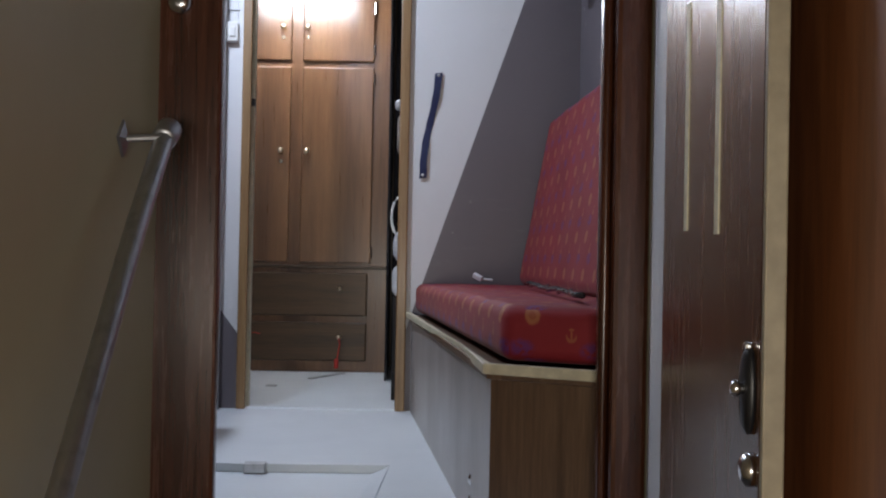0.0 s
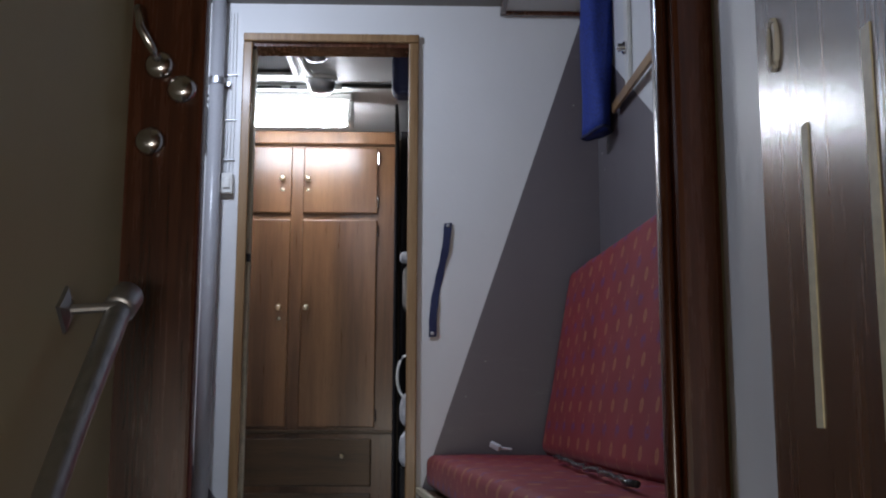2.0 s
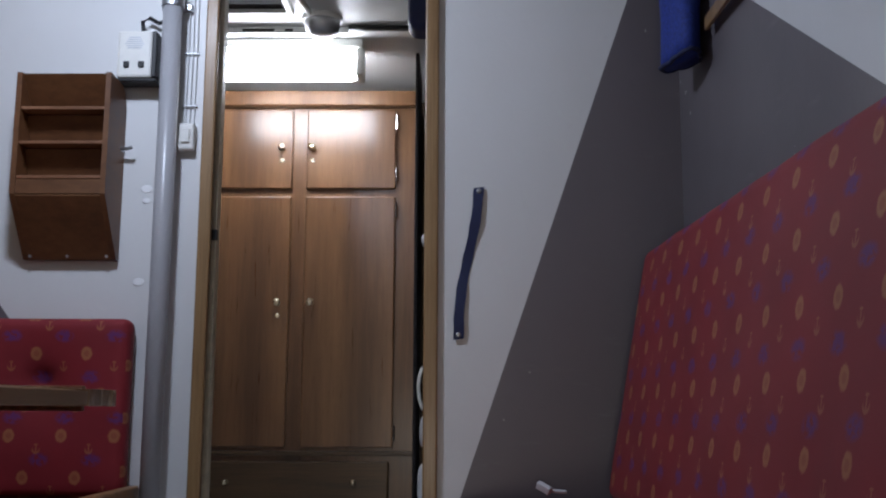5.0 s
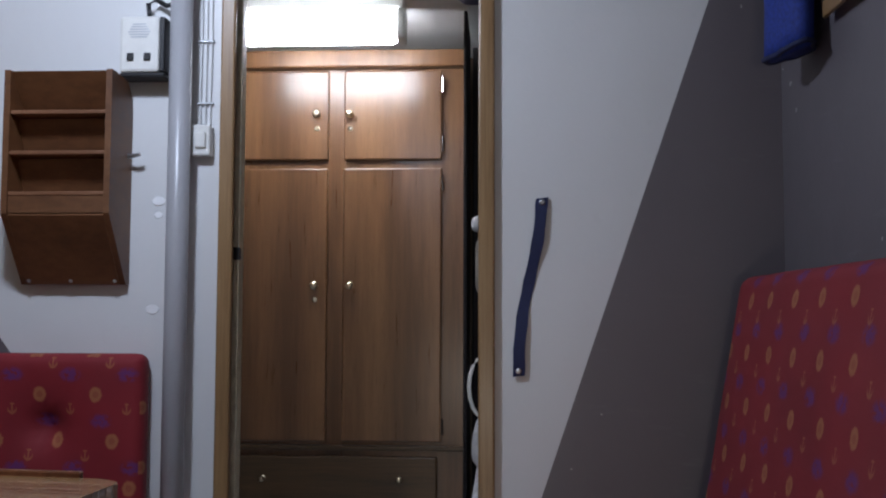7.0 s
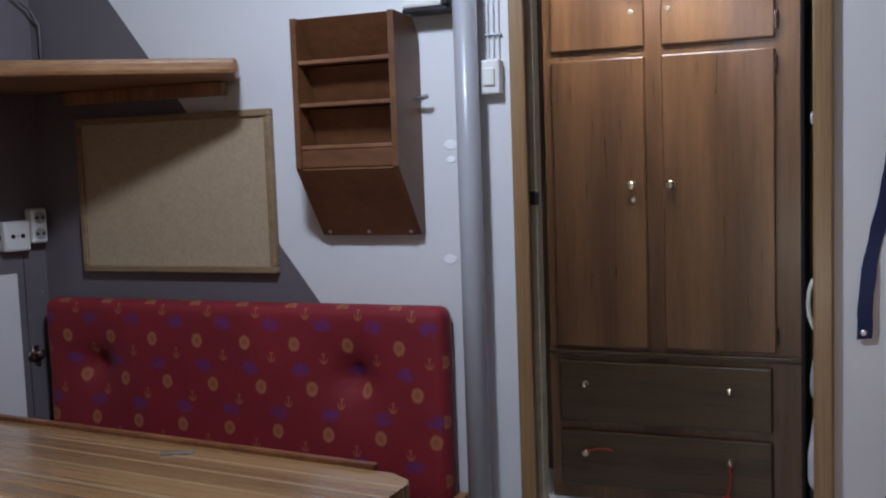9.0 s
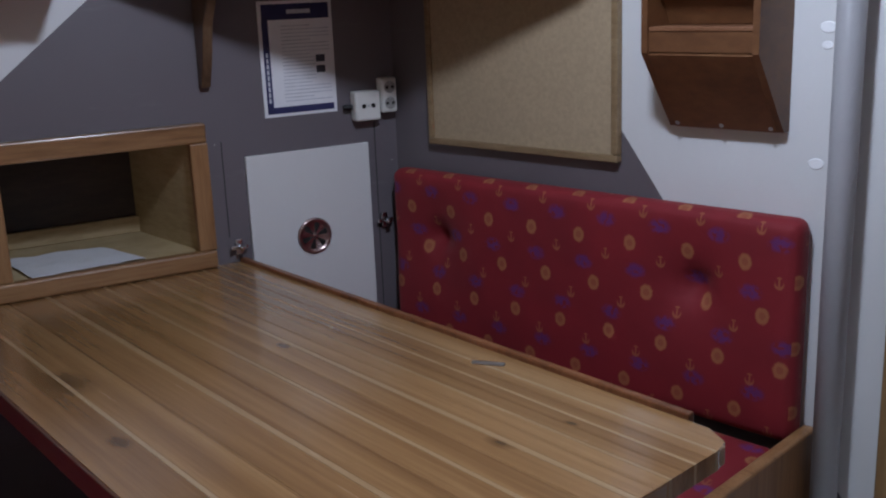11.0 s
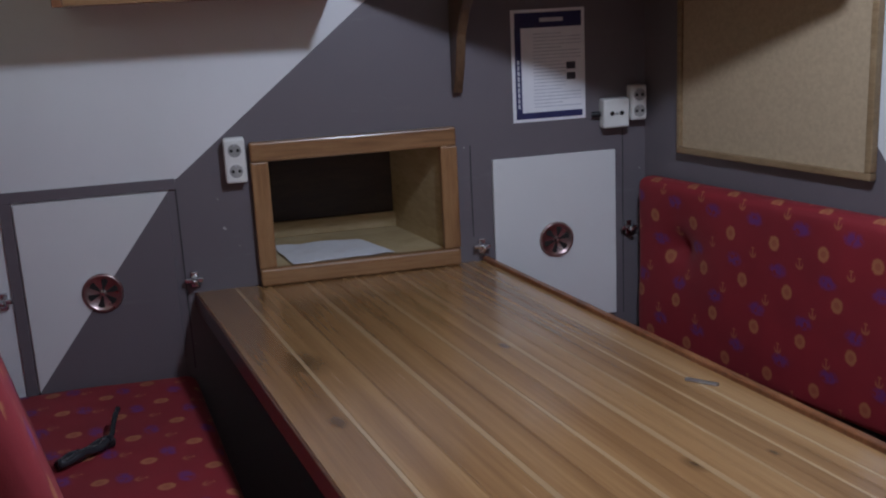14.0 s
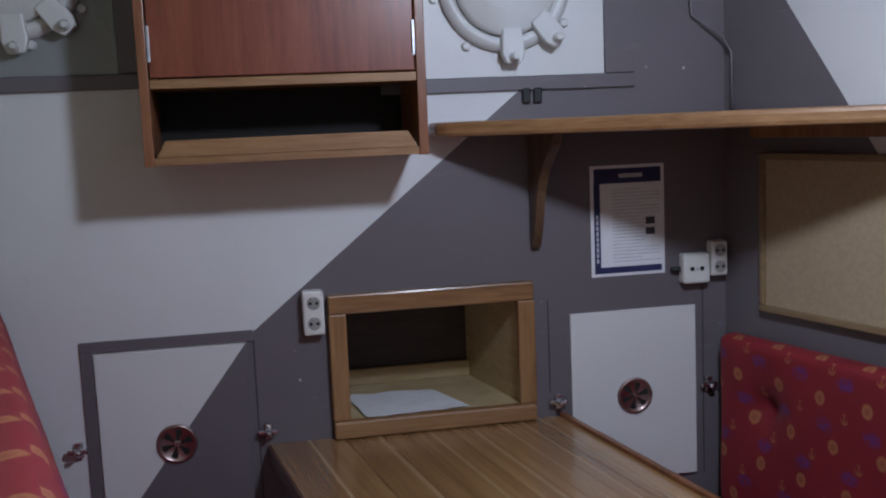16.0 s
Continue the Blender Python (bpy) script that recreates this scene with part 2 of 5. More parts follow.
BOARD_FRAME = wooden("dull_board_frame", (0.17, 0.105, 0.052), (0.25, 0.165, 0.085), (0.31, 0.215, 0.118), (2, 9, 9), 0.5)
CABSIDE = wooden("red_brown_cabinet_edge", (0.13, 0.044, 0.017), (0.22, 0.080, 0.031), (0.29, 0.115, 0.048), (9, 9, 0.7), 0.36, 1.0, 0.25)
TABLE_PALE = wooden("pale_table_inlay", (0.34, 0.205, 0.100), (0.40, 0.250, 0.128), (0.46, 0.305, 0.165), (0.3, 14, 8), 0.22, 1.0, 0.8, 0.02, 0.4, 0.11)
PLY = wooden("raw_plywood", (0.36, 0.26, 0.13), (0.46, 0.35, 0.19), (0.55, 0.43, 0.26), (2, 1.2, 9), 0.65, 1.0, 0.0)
PANEL = wooden("dark_bench_panel", (0.06, 0.032, 0.017), (0.115, 0.064, 0.034), (0.16, 0.095, 0.052), (12, 12, 0.6), 0.4, 1.0, 0.1)
FRAME = wooden("oak_door_frame", (0.165, 0.09, 0.036), (0.26, 0.15, 0.064), (0.34, 0.21, 0.098), (12, 12, 0.5), 0.4, 1.0, 0.1)
CREAM = plain("cream_edge_trim", (0.62, 0.56, 0.40), 0.4)
CORK = plain("pin_board_cork", (0.43, 0.325, 0.205), 0.8, 0.15, 110, 0.16)
CLOTH = upholstery("red_anchor_upholstery")
CHROME = metal("chrome", (0.75, 0.75, 0.77), 0.12)
STEEL = metal("galvanised_steel", (0.50, 0.51, 0.53), 0.34)
BRASS = metal("pale_brass", (0.85, 0.74, 0.55), 0.2)
COPPER = metal("bronzed_vent", (0.48, 0.36, 0.34), 0.22)
EDGE = plain("worn_pale_door_edge", (0.34, 0.29, 0.20), 0.45)
BAG = plain("beige_bag_cloth", (0.22, 0.20, 0.175), 0.85, 0.4, 20, 0.3)
BLACK = plain("black_plastic", (0.012, 0.012, 0.014), 0.4)
# near-black stand-in for holes, recesses and undersides that little light reaches
UNLIT = plain("unlit_black", (0.012, 0.010, 0.009), 0.8)
PLASTIC = plain("white_plastic", (0.74, 0.73, 0.69), 0.35, 0.02, 30, 0.08)
NAVY = plain("navy_strap_webbing", (0.007, 0.014, 0.075), 0.6, 0.5, 300, 0.4)
BLUE = plain("blue_work_cloth", (0.018, 0.045, 0.30), 0.75, 0.4, 120, 0.45)
PAPER = plain("white_paper", (0.78, 0.78, 0.80), 0.6, 0.03, 30, 0.06)
PRINT_BLUE = plain("navy_print", (0.022, 0.024, 0.10), 0.6)
PRINT_GREY = plain("grey_print", (0.60, 0.61, 0.66), 0.6)
WELL = plain("shaded_socket_well", (0.36, 0.35, 0.33), 0.5)
PRINT_BLACK = plain("black_print", (0.05, 0.05, 0.07), 0.6)
# whiter than the wall paint: the patches' specular shine is in the colour
BRIGHT_DAB = plain("bright_dab_white", (0.92, 0.92, 0.93), 0.35, 0.1, 60, 0.04)
TAPE = plain("cream_masking_tape", (0.70, 0.64, 0.44), 0.5, 0.2, 60, 0.2)
LINEN = plain("white_bed_linen", (0.56, 0.56, 0.58), 0.85, 0.6, 18, 0.35)
DARKCLOTH = plain("dark_bunk_curtain", (0.016, 0.013, 0.015), 0.9, 0.3, 30, 0.5)
RED = plain("red_cord", (0.5, 0.03, 0.02), 0.6)
SHINY = plain("black_glossy_cord", (0.03, 0.03, 0.035), 0.15)
RUBBER = plain("dark_rubber", (0.03, 0.03, 0.03), 0.7)
DULL = painted("dull_grey_plate_paint", (0.27, 0.285, 0.28), (0.20, 0.205, 0.20), 0.3, 0.5)
PORT = painted("port_cover_paint", (0.68, 0.69, 0.68), (0.40, 0.33, 0.26), 0.35, 0.5, 0.3)
PIPE = painted("grey_pipe_paint", (0.40, 0.40, 0.42), (0.25, 0.24, 0.24), 0.3, 0.5)
PIPE_DARK = painted("shadowed_seam_paint", (0.05, 0.048, 0.05), (0.03, 0.03, 0.03), 0.6, 0.5)
ALU = metal("dull_aluminium", (0.62, 0.60, 0.55), 0.4)
TUBE = glowing("lamp_diffuser", (0.84, 0.89, 1.0), 36)

# ---- building helpers ----
WORLD = {}
HA, HB = -2.072, 0.27
HN = math.hypot(1, HB)
# hull frame: x runs aft along the ship's side, y into the room, z up
HULL = Matrix(((-HB / HN, 1 / HN, 0, HA), (-1 / HN, -HB / HN, 0, 0), (0, 0, 1, 0), (0, 0, 0, 1)))


def along(y):
    """How far along the hull's frame the place with that y lies."""
    return -y * HN


def mesh_of(name, bm, materials):
    me = bpy.data.meshes.new(name)
    bm.to_mesh(me)
    bm.free()
    for m in materials if isinstance(materials, (list, tuple)) else [materials]:
        me.materials.append(m)
    return me


def thing(name, label, category, base=(0, 0, 0), m=None, group="", shift=(0, 0, 0)):
    ob = new(name)
    ob.empty_display_size = 0.05
    m = m or Matrix.Translation(base)
    ob.matrix_basis = Matrix.Translation(shift) @ m
    WORLD[ob] = m.copy()
    return tagged(ob, label, category, group)


def part(name, bm, material, parent, label="", smooth=False):
    """Links a bmesh, given in the world, as one mesh under a thing or a part."""
    bm.transform(WORLD[parent].inverted())
    me = mesh_of(name, bm, material)
    if smooth:
        me.shade_smooth()
    ob = new(name, me)
    ob.parent = parent
    WORLD[ob] = WORLD[parent]
    return tagged(ob, label)


def structure(name, bm, materials, label, category, smooth=False):
    ob = new(name, mesh_of(name, bm, materials))
    WORLD[ob] = Matrix()
    return tagged(ob, label, category, kind="structure")


def box(x0, x1, y0, y1, z0, z1, bevel=0.0, m=None, bm=None):
    out = bm or bmesh.new()
    made = bmesh.ops.create_cube(out, size=1)["verts"]
    s = Matrix.Translation(((x0 + x1) / 2, (y0 + y1) / 2, (z0 + z1) / 2)) @ Matrix.Diagonal((abs(x1 - x0), abs(y1 - y0), abs(z1 - z0), 1))
    bmesh.ops.transform(out, matrix=s, verts=made)
    if bevel:
        edges = list({e for v in made for e in v.link_edges})
        made = list({v for f in bmesh.ops.bevel(out, geom=edges, offset=bevel, segments=2, affect="EDGES", profile=0.5)["faces"] for v in f.verts} | {v for v in made if v.is_valid})
    if m:
        bmesh.ops.transform(out, matrix=m, verts=list(out.verts) if bm is None else made)
    return out


def prism(points, z0, z1, bevel=0.0, m=None):
    """An upright prism over a flat outline."""
    bm = bmesh.new()
    low = [bm.verts.new((x, y, z0)) for x, y in points]
    high = [bm.verts.new((x, y, z1)) for x, y in points]
    bm.faces.new(low[::-1])
    bm.faces.new(high)
    for i in range(len(points)):
        j = (i + 1) % len(points)
        bm.faces.new((low[i], low[j], high[j], high[i]))
    bmesh.ops.recalc_face_normals(bm, faces=bm.faces)
    if bevel:
        bmesh.ops.bevel(bm, geom=list(bm.edges), offset=bevel, segments=2, affect="EDGES", profile=0.5)
    if m:
        bm.transform(m)
    return bm


def upright(points, y0, y1, bevel=0.0, m=None):
    """A slab whose outline lies in x and z, from y0 to y1."""
    bm = prism(points, 0, 1)
    for v in bm.verts:
        x, z, k = v.co
        v.co = (x, y0 + (y1 - y0) * k, z)
    bmesh.ops.recalc_face_normals(bm, faces=bm.faces)
    if bevel:
        bmesh.ops.bevel(bm, geom=list(bm.edges), offset=bevel, segments=2, affect="EDGES", profile=0.5)
    if m:
        bm.transform(m)
    return bm


def lathe(profile, m, sides=20):
    """A turned shape: (radius, height) pairs round z, laid by m."""
    bm = bmesh.new()
    rings = [[bm.verts.new((r * math.cos(2 * math.pi * k / sides), r * math.sin(2 * math.pi * k / sides), h)) for k in range(sides)] for r, h in profile]
    for a, b in zip(rings, rings[1:]):
        for k in range(sides):
            bm.faces.new((a[k], a[(k + 1) % sides], b[(k + 1) % sides], b[k]))
    bm.faces.new(rings[0][::-1])
    bm.faces.new(rings[-1])
    bmesh.ops.recalc_face_normals(bm, faces=bm.faces)
    bm.transform(m)
    return bm


def tube(points, radius, sides=10):
    """A round bar along points."""
    bm = bmesh.new()
    pts = [Vector(p) for p in points]
    rings = []
    for i, p in enumerate(pts):
        d = (pts[min(i + 1, len(pts) - 1)] - pts[max(i - 1, 0)]).normalized()
        a = d.cross(Vector((0, 0, 1)) if abs(d.z) < 0.9 else Vector((1, 0, 0))).normalized()
        b = d.cross(a)
        rings.append([bm.verts.new(p + radius * (a * math.cos(2 * math.pi * k / sides) + b * math.sin(2 * math.pi * k / sides))) for k in range(sides)])
    for a, b in zip(rings, rings[1:]):
        for k in range(sides):
            bm.faces.new((a[k], a[(k + 1) % sides], b[(k + 1) % sides], b[k]))
    bm.faces.new(rings[0][::-1])
    bm.faces.new(rings[-1])
    bmesh.ops.recalc_face_normals(bm, faces=bm.faces)
    return bm


def facing(place, towards):
    """A pose at place whose z axis points towards a direction."""
    return Matrix.Translation(place) @ Vector(towards).to_track_quat("Z", "Y").to_matrix().to_4x4()


def uv_box(bm):
    """UV in metres from the side that each face looks to."""
    layer = bm.loops.layers.uv.new("UVMap")
    for f in bm.faces:
        a = [abs(c) for c in f.normal]
        k = a.index(max(a))
        for lp in f.loops:
            x, y, z = lp.vert.co
            lp[layer].uv = ((y, z), (x, z), (x, y))[k]


def cushion(outline, z0, z1, round_by=0.03, puff=0.0, buttons=(), m=None):
    """A stuffed cushion over a flat outline: finely cut, rounded and softly swollen, with button dimples (x, y) on its top."""
    bm = prism(outline, z0, z1)
    bmesh.ops.bevel(bm, geom=list(bm.edges), offset=round_by, segments=4, affect="EDGES", profile=0.5)
    xs, ys = [p[0] for p in outline], [p[1] for p in outline]
    for axis, lo, hi in ((0, min(xs), max(xs)), (1, min(ys), max(ys))):
        steps = max(2, int((hi - lo) / (0.02 if buttons else 0.035)))
        for k in range(1, steps):
            co, no = [0, 0, 0], [0, 0, 0]
            co[axis], no[axis] = lo + (hi - lo) * k / steps, 1
            bmesh.ops.bisect_plane(bm, geom=list(bm.verts) + list(bm.edges) + list(bm.faces), plane_co=co, plane_no=no)
    bm.normal_update()
    uv_box(bm)
    for v in bm.verts:
        if v.co.z > (z0 + z1) / 2:
            w = noise.noise(Vector((v.co.x * 5, v.co.y * 5, 3)))
            v.co.z += 0.004 * w
            edge = min(1, min(v.co.x - min(xs), max(xs) - v.co.x, v.co.y - min(ys), max(ys) - v.co.y) / 0.12)
            v.co.z += puff * max(0, edge) ** 0.6
            for bx, by in buttons:
                d = math.hypot(v.co.x - bx, v.co.y - by)
                v.co.z -= 0.032 * math.exp(-((d / 0.034) ** 2)) + 0.022 * math.exp(-((d / 0.10) ** 2))
    if m:
        bm.transform(m)
    return bm


def paint_split(bm, cuts):
    """Cuts the mesh by upright planes; each cut is (place, normal)."""
    for co, no in cuts:
        bmesh.ops.bisect_plane(bm, geom=list(bm.verts) + list(bm.edges) + list(bm.faces), plane_co=co, plane_no=no)


# ---- the setting ----
CEILING = 2.14
# where the entrance frame and the open door stand from their drawn places
JAMBS, LEAF = (0.041, -0.040, 0), (0.040, 0.012, 0)


def forward_wall():
    """The wall with the inner doorway, white with two grey painted fields."""
    bm = bmesh.new()
    for x0, x1, z0, z1 in ((-2.3, -0.745, 0, CEILING), (-0.115, 0.75, 0, CEILING), (-0.745, -0.115, 2.01, CEILING)):
        box(x0, x1, 0, 0.05, z0, z1, bm=bm)
    right = Vector((1.426, 0, -0.486)).normalized()
    left = Vector((-0.797, 0, -0.598)).normalized()
    pr, pl = Vector((-0.027, 0, 0.530)), Vector((-1.25, 0, 0.957))
    paint_split(bm, ((pr, right), (pl, left)))
    for f in bm.faces:
        c = f.calc_center_median()
        f.material_index = 1 if c.y < 0.025 and ((c - pr).dot(right) > 0 or (c - pl).dot(left) > 0) else 0
    return structure("wall_forward", bm, [WHITE, GREY], "white bulkhead with grey painted fields and an inner doorway", "wall")


def hull_wall():
    """The ship's side: white above, grey below a slanting paint line, with the cubby hole and vent hatches' field."""
    a0, a1 = along(0.02), along(-2.33)
    c0, c1, cz0, cz1 = along(-0.5324), along(-0.9865), 0.785, 1.08
    bm = bmesh.new()
    for x0, x1, z0, z1 in ((a0, c0, 0, CEILING), (c1, a1, 0, CEILING), (c0, c1, 0, cz0), (c0, c1, cz1, CEILING)):
        box(x0, x1, -0.05, 0, z0, z1, bm=bm)
    p1, p2 = Vector((along(-0.5181), 0, 1.594)), Vector((along(-1.1783), 0, 1.041))
    d = (p2 - p1).normalized()
    slant = Vector((d.z, 0, -d.x))
    slant = slant if slant.dot(Vector((-1, 0, -1))) > 0 else -slant
    p3, p4 = Vector((along(-1.2011), 0, 1.013)), Vector((along(-1.5361), 0, 0.555))
    e = (p4 - p3).normalized()
    low = Vector((e.z, 0, -e.x))
    low = low if low.dot(Vector((-1, 0, -1))) > 0 else -low
    paint_split(bm, ((p1, slant), (p3, low), (Vector((0, 0, 1.041)), Vector((0, 0, 1))), (Vector((along(-0.3549), 0, 0)), Vector((1, 0, 0)))))
    for f in bm.faces:
        c = f.calc_center_median()
        grey = (c - p1).dot(slant) > 0 if c.z > 1.041 else (c - p3).dot(low) > 0
        f.material_index = 1 if c.y > -0.02 and grey else 0
    bm.transform(HULL)
    return structure("wall_hull_side", bm, [WHITE, GREY], "ship's side wall, white above grey slanting paint", "wall")


def right_wall():
    """The wall behind the long bench, grey below a slanting line."""
    bm = prism([(0.56, 0.0), (0.655, -2.08), (0.715, -2.08), (0.62, 0.0)], 0, CEILING)
    co, no = Vector((0.587, -0.551, 1.629)), Vector((0, 0.29, -0.44)).normalized()
    paint_split(bm, ((co, no),))
    for f in bm.faces:
        c = f.calc_center_median()
        f.material_index = 1 if (c - co).dot(no) > 0 else 0
    return structure("wall_bench_side", bm, [WHITE, GREY], "side wall, grey below white slanting paint", "wall")


forward_wall()
hull_wall()
right_wall()

aft = bmesh.new()
box(-3.2, -0.58, -1.97, -1.92, 0, CEILING, bm=aft)
box(-0.63, -0.58, -2.23, -1.97, 0, CEILING, bm=aft)
box(-0.58, -0.46, -2.221, -2.17, 0, CEILING, bm=aft)
box(0.337, 0.79, -2.14, -2.08, 0, CEILING, bm=aft)
box(-0.516, 0.337, -2.23, -2.17, 2.0, CEILING, bm=aft)
structure("wall_aft", aft, BEIGE, "beige partition behind the dinette bench and entrance", "wall")

fl = prism([(-3.1, -1.05), (-0.126, -1.04), (0.7, -1.04), (0.7, 0.0), (-2.2, 0.0)], -0.05, 0.0)
bm2 = prism([(-0.126, -1.04), (-0.20, -2.23), (0.75, -2.23), (0.75, -1.04)], -0.05, 0.0)
me2 = bpy.data.meshes.new("floor_piece")
bm2.to_mesh(me2)
bm2.free()
fl.from_mesh(me2)
bpy.data.meshes.remove(me2)
box(-3.1, -0.80, -2.23, -1.05, -0.05, 0.0, bm=fl)
structure("floor", fl, FLOOR, "worn white painted steel cabin floor", "floor")
fl = prism([(-1.6, 0.0), (0.9, 0.0), (0.9, 1.9), (-1.6, 1.9)], -0.08, -0.03)
structure("floor_alcove", fl, FLOOR, "white painted floor before the wardrobe", "floor")
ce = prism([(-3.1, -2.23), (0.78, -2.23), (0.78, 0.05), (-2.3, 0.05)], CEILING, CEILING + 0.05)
structure("ceiling", ce, CEIL_LOW_BOUNCE, "cabin ceiling darkened to cut bounced light", "ceiling")
ce = prism([(-1.6, 0.05), (0.9, 0.05), (0.9, 1.9), (-1.6, 1.9)], CEILING, CEILING + 0.05)
structure("ceiling_alcove", ce, CEIL, "white painted alcove ceiling", "ceiling")
al = bmesh.new()
box(-1.65, -1.6, 0.05, 1.95, -0.08, 2.14, bm=al)
box(0.9, 0.95, 0.05, 1.95, -0.08, 2.14, bm=al)
box(-1.6, 0.9, 1.9, 1.95, -0.08, 2.14, bm=al)
structure("wall_alcove", al, PANEL, "dark wood walls of the sleeping alcove", "wall")

# stairwell below the entrance
st = bmesh.new()
for k in range(5):
    box(-0.516, 0.315, -2.49 - 0.26 * k, -2.23 - 0.26 * k, -1.2, -0.19 * k, bm=st)
box(-0.516, 0.315, -5.2, -3.53, -1.2, -0.95, bm=st)
structure("stairs", st, RUBBER, "dark steps leading up to the cabin", "stairs")
sw = bmesh.new()
box(-0.57, -0.492, -5.2, -2.23, -1.2, 2.1, bm=sw)
structure("wall_stair_left", sw, BEIGE, "beige laminate stairwell wall", "wall")
sw = bmesh.new()
box(0.315, 0.37, -5.2, -2.531, -1.2, 2.1, bm=sw)
structure("wall_stair_right", sw, CABSIDE, "dark mahogany panelled stairwell wall", "wall")
sw = prism([(0.348, -2.167), (0.292, -2.518), (0.292, -2.530), (0.38, -2.530), (0.38, -2.167)], -1.2, 2.1, 0.003)
structure("wall_stair_strip", sw, WHITE, "glossy white painted strip beside the door", "wall")
sw = bmesh.new()
box(-0.57, 0.37, -5.25, -5.2, -1.2, 2.1, bm=sw)
box(-0.57, 0.37, -5.25, -2.23, 2.1, 2.15, bm=sw)
# unseen header, added to keep the low lamp off the upper jambs
box(-0.57, 0.37, -4.75, -4.65, 0.72, 2.1, bm=sw)
structure("ceiling_stair", sw, BEIGE, "beige stairwell ceiling and end wall with an added light-blocking header", "ceiling")

# ---- doorway between cabin and alcove ----
door_frame = thing("door_1", "oak-coloured frame of the open inner doorway", "door frame", (-0.43, 0, 0))
door_frame["kind"] = "structure"
for x0, x1 in ((-0.747, -0.712), (-0.138, -0.100)):
    part("jamb_trim", box(x0, x1, -0.022, -0.002, 0, 1.986, 0.005), FRAME, door_frame)
part("head_trim", box(-0.747, -0.100, -0.026, -0.002, 1.987, 2.018, 0.005), FRAME, door_frame)
for x0, x1 in ((-0.745, -0.727), (-0.133, -0.115)):
    part("jamb_lining", box(x0, x1, -0.001, 0.075, -0.03, 2.01, 0.003), FRAME, door_frame)
part("head_lining", box(-0.745, -0.115, -0.001, 0.105, 1.975, 2.009), MAHOGANY, door_frame, "dark head of the frame")
part("edge_strip", box(-0.726, -0.705, 0.02, 0.06, -0.03, 1.97, 0.003), CREAM, door_frame, "pale cream door edge")
part("strike", box(-0.724, -0.702, 0.012, 0.03, 1.17, 1.2, 0.003), BLACK, door_frame)
part("sill", box(-0.745, -0.115, 0.0, 0.05, -0.03, 0.006, 0.002), FLOOR, door_frame)

# ---- wardrobe in the alcove ----
wardrobe = thing("wardrobe", "tall teak veneered wardrobe with four doors and two drawers", "wardrobe", (-0.66, 1.58, -0.03))
part("carcass", box(-1.14, -0.222, 1.58, 1.9, -0.03, 2.06, 0.003), TEAK, wardrobe)
part("cornice", box(-1.15, -0.215, 1.54, 1.88, 2.015, 2.085, 0.008), TEAK, wardrobe, "paler teak cornice")
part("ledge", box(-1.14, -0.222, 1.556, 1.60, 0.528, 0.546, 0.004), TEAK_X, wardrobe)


def wardrobe_door(x0, x1, z0, z1, knob_x, knob_z, keyhole, right):
    leaf = part("door", box(x0, x1, 1.558, 1.579, z0, z1, 0.006), TEAK, wardrobe)
    rosette = facing((knob_x, 1.558, knob_z), (0, -1, 0))
    part("knob", lathe([(0.013, 0), (0.013, 0.003), (0.006, 0.006), (0.006, 0.016), (0.013, 0.02), (0.016, 0.027), (0.012, 0.034), (0.004, 0.036)], rosette, 16), BRASS, leaf, "pale brass knob", True)
    if keyhole:
        part("key_plate", lathe([(0.010, 0), (0.010, 0.003), (0.006, 0.005)], facing((knob_x, 1.558, knob_z - 0.055), (0, -1, 0)), 14), BRASS, leaf)
    if right:
        for z in (z0 + 0.06, z1 - 0.06):
            part("hinge", tube([(x1 + 0.004, 1.556, z - 0.03), (x1 + 0.004, 1.556, z + 0.03)], 0.005, 8), CHROME, leaf)


wardrobe_door(-1.105, -0.762, 1.652, 2.005, -0.806, 1.83, True, False)
wardrobe_door(-0.700, -0.316, 1.652, 2.005, -0.675, 1.83, True, True)
wardrobe_door(-1.105, -0.762, 0.56, 1.618, -0.808, 1.16, True, False)
wardrobe_door(-0.700, -0.316, 0.56, 1.618, -0.669, 1.16, False, True)
for z0, z1, zk in ((0.272, 0.505, 0.42), (0.03, 0.238, 0.16)):
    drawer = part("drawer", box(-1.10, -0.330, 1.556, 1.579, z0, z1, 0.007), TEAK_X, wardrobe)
    for x in (-1.0, -0.474):
        part("knob", lathe([(0.011, 0), (0.011, 0.003), (0.005, 0.006), (0.005, 0.014), (0.012, 0.02), (0.013, 0.026), (0.004, 0.031)], facing((x, 1.556, zk), (0, -1, 0)), 14), BRASS, drawer, "pale brass knob", True)
cord = thing("red_cord", "short red cord tied to the lower drawer knob", "cord", (-0.474, 1.53, 0.13))
part("loop", tube([(-0.474, 1.525, 0.155), (-0.47, 1.52, 0.12), (-0.478, 1.525, 0.07), (-0.485, 1.52, 0.03)], 0.004, 6), RED, cord)
part("tassel", box(-0.497, -0.474, 1.512, 1.53, -0.005, 0.045, 0.005), RED, cord)
tie = thing("red_cord", "short red cord wound round a drawer knob", "cord", (-1.0, 1.535, 0.16))
part("loop", tube([(-1.0 + 0.012 * math.cos(a), 1.541, 0.16 + 0.012 * math.sin(a)) for a in [k * math.pi / 6 for k in range(13)]], 0.003, 6), RED, tie)
part("tail", tube([(-0.988, 1.541, 0.164), (-0.96, 1.545, 0.176), (-0.93, 1.546, 0.178), (-0.90, 1.548, 0.172)], 0.003, 6), RED, tie)
stick = thing("flat_bar", "thin grey strip lying on the alcove floor", "strip", (-0.5, 1.3, -0.03))
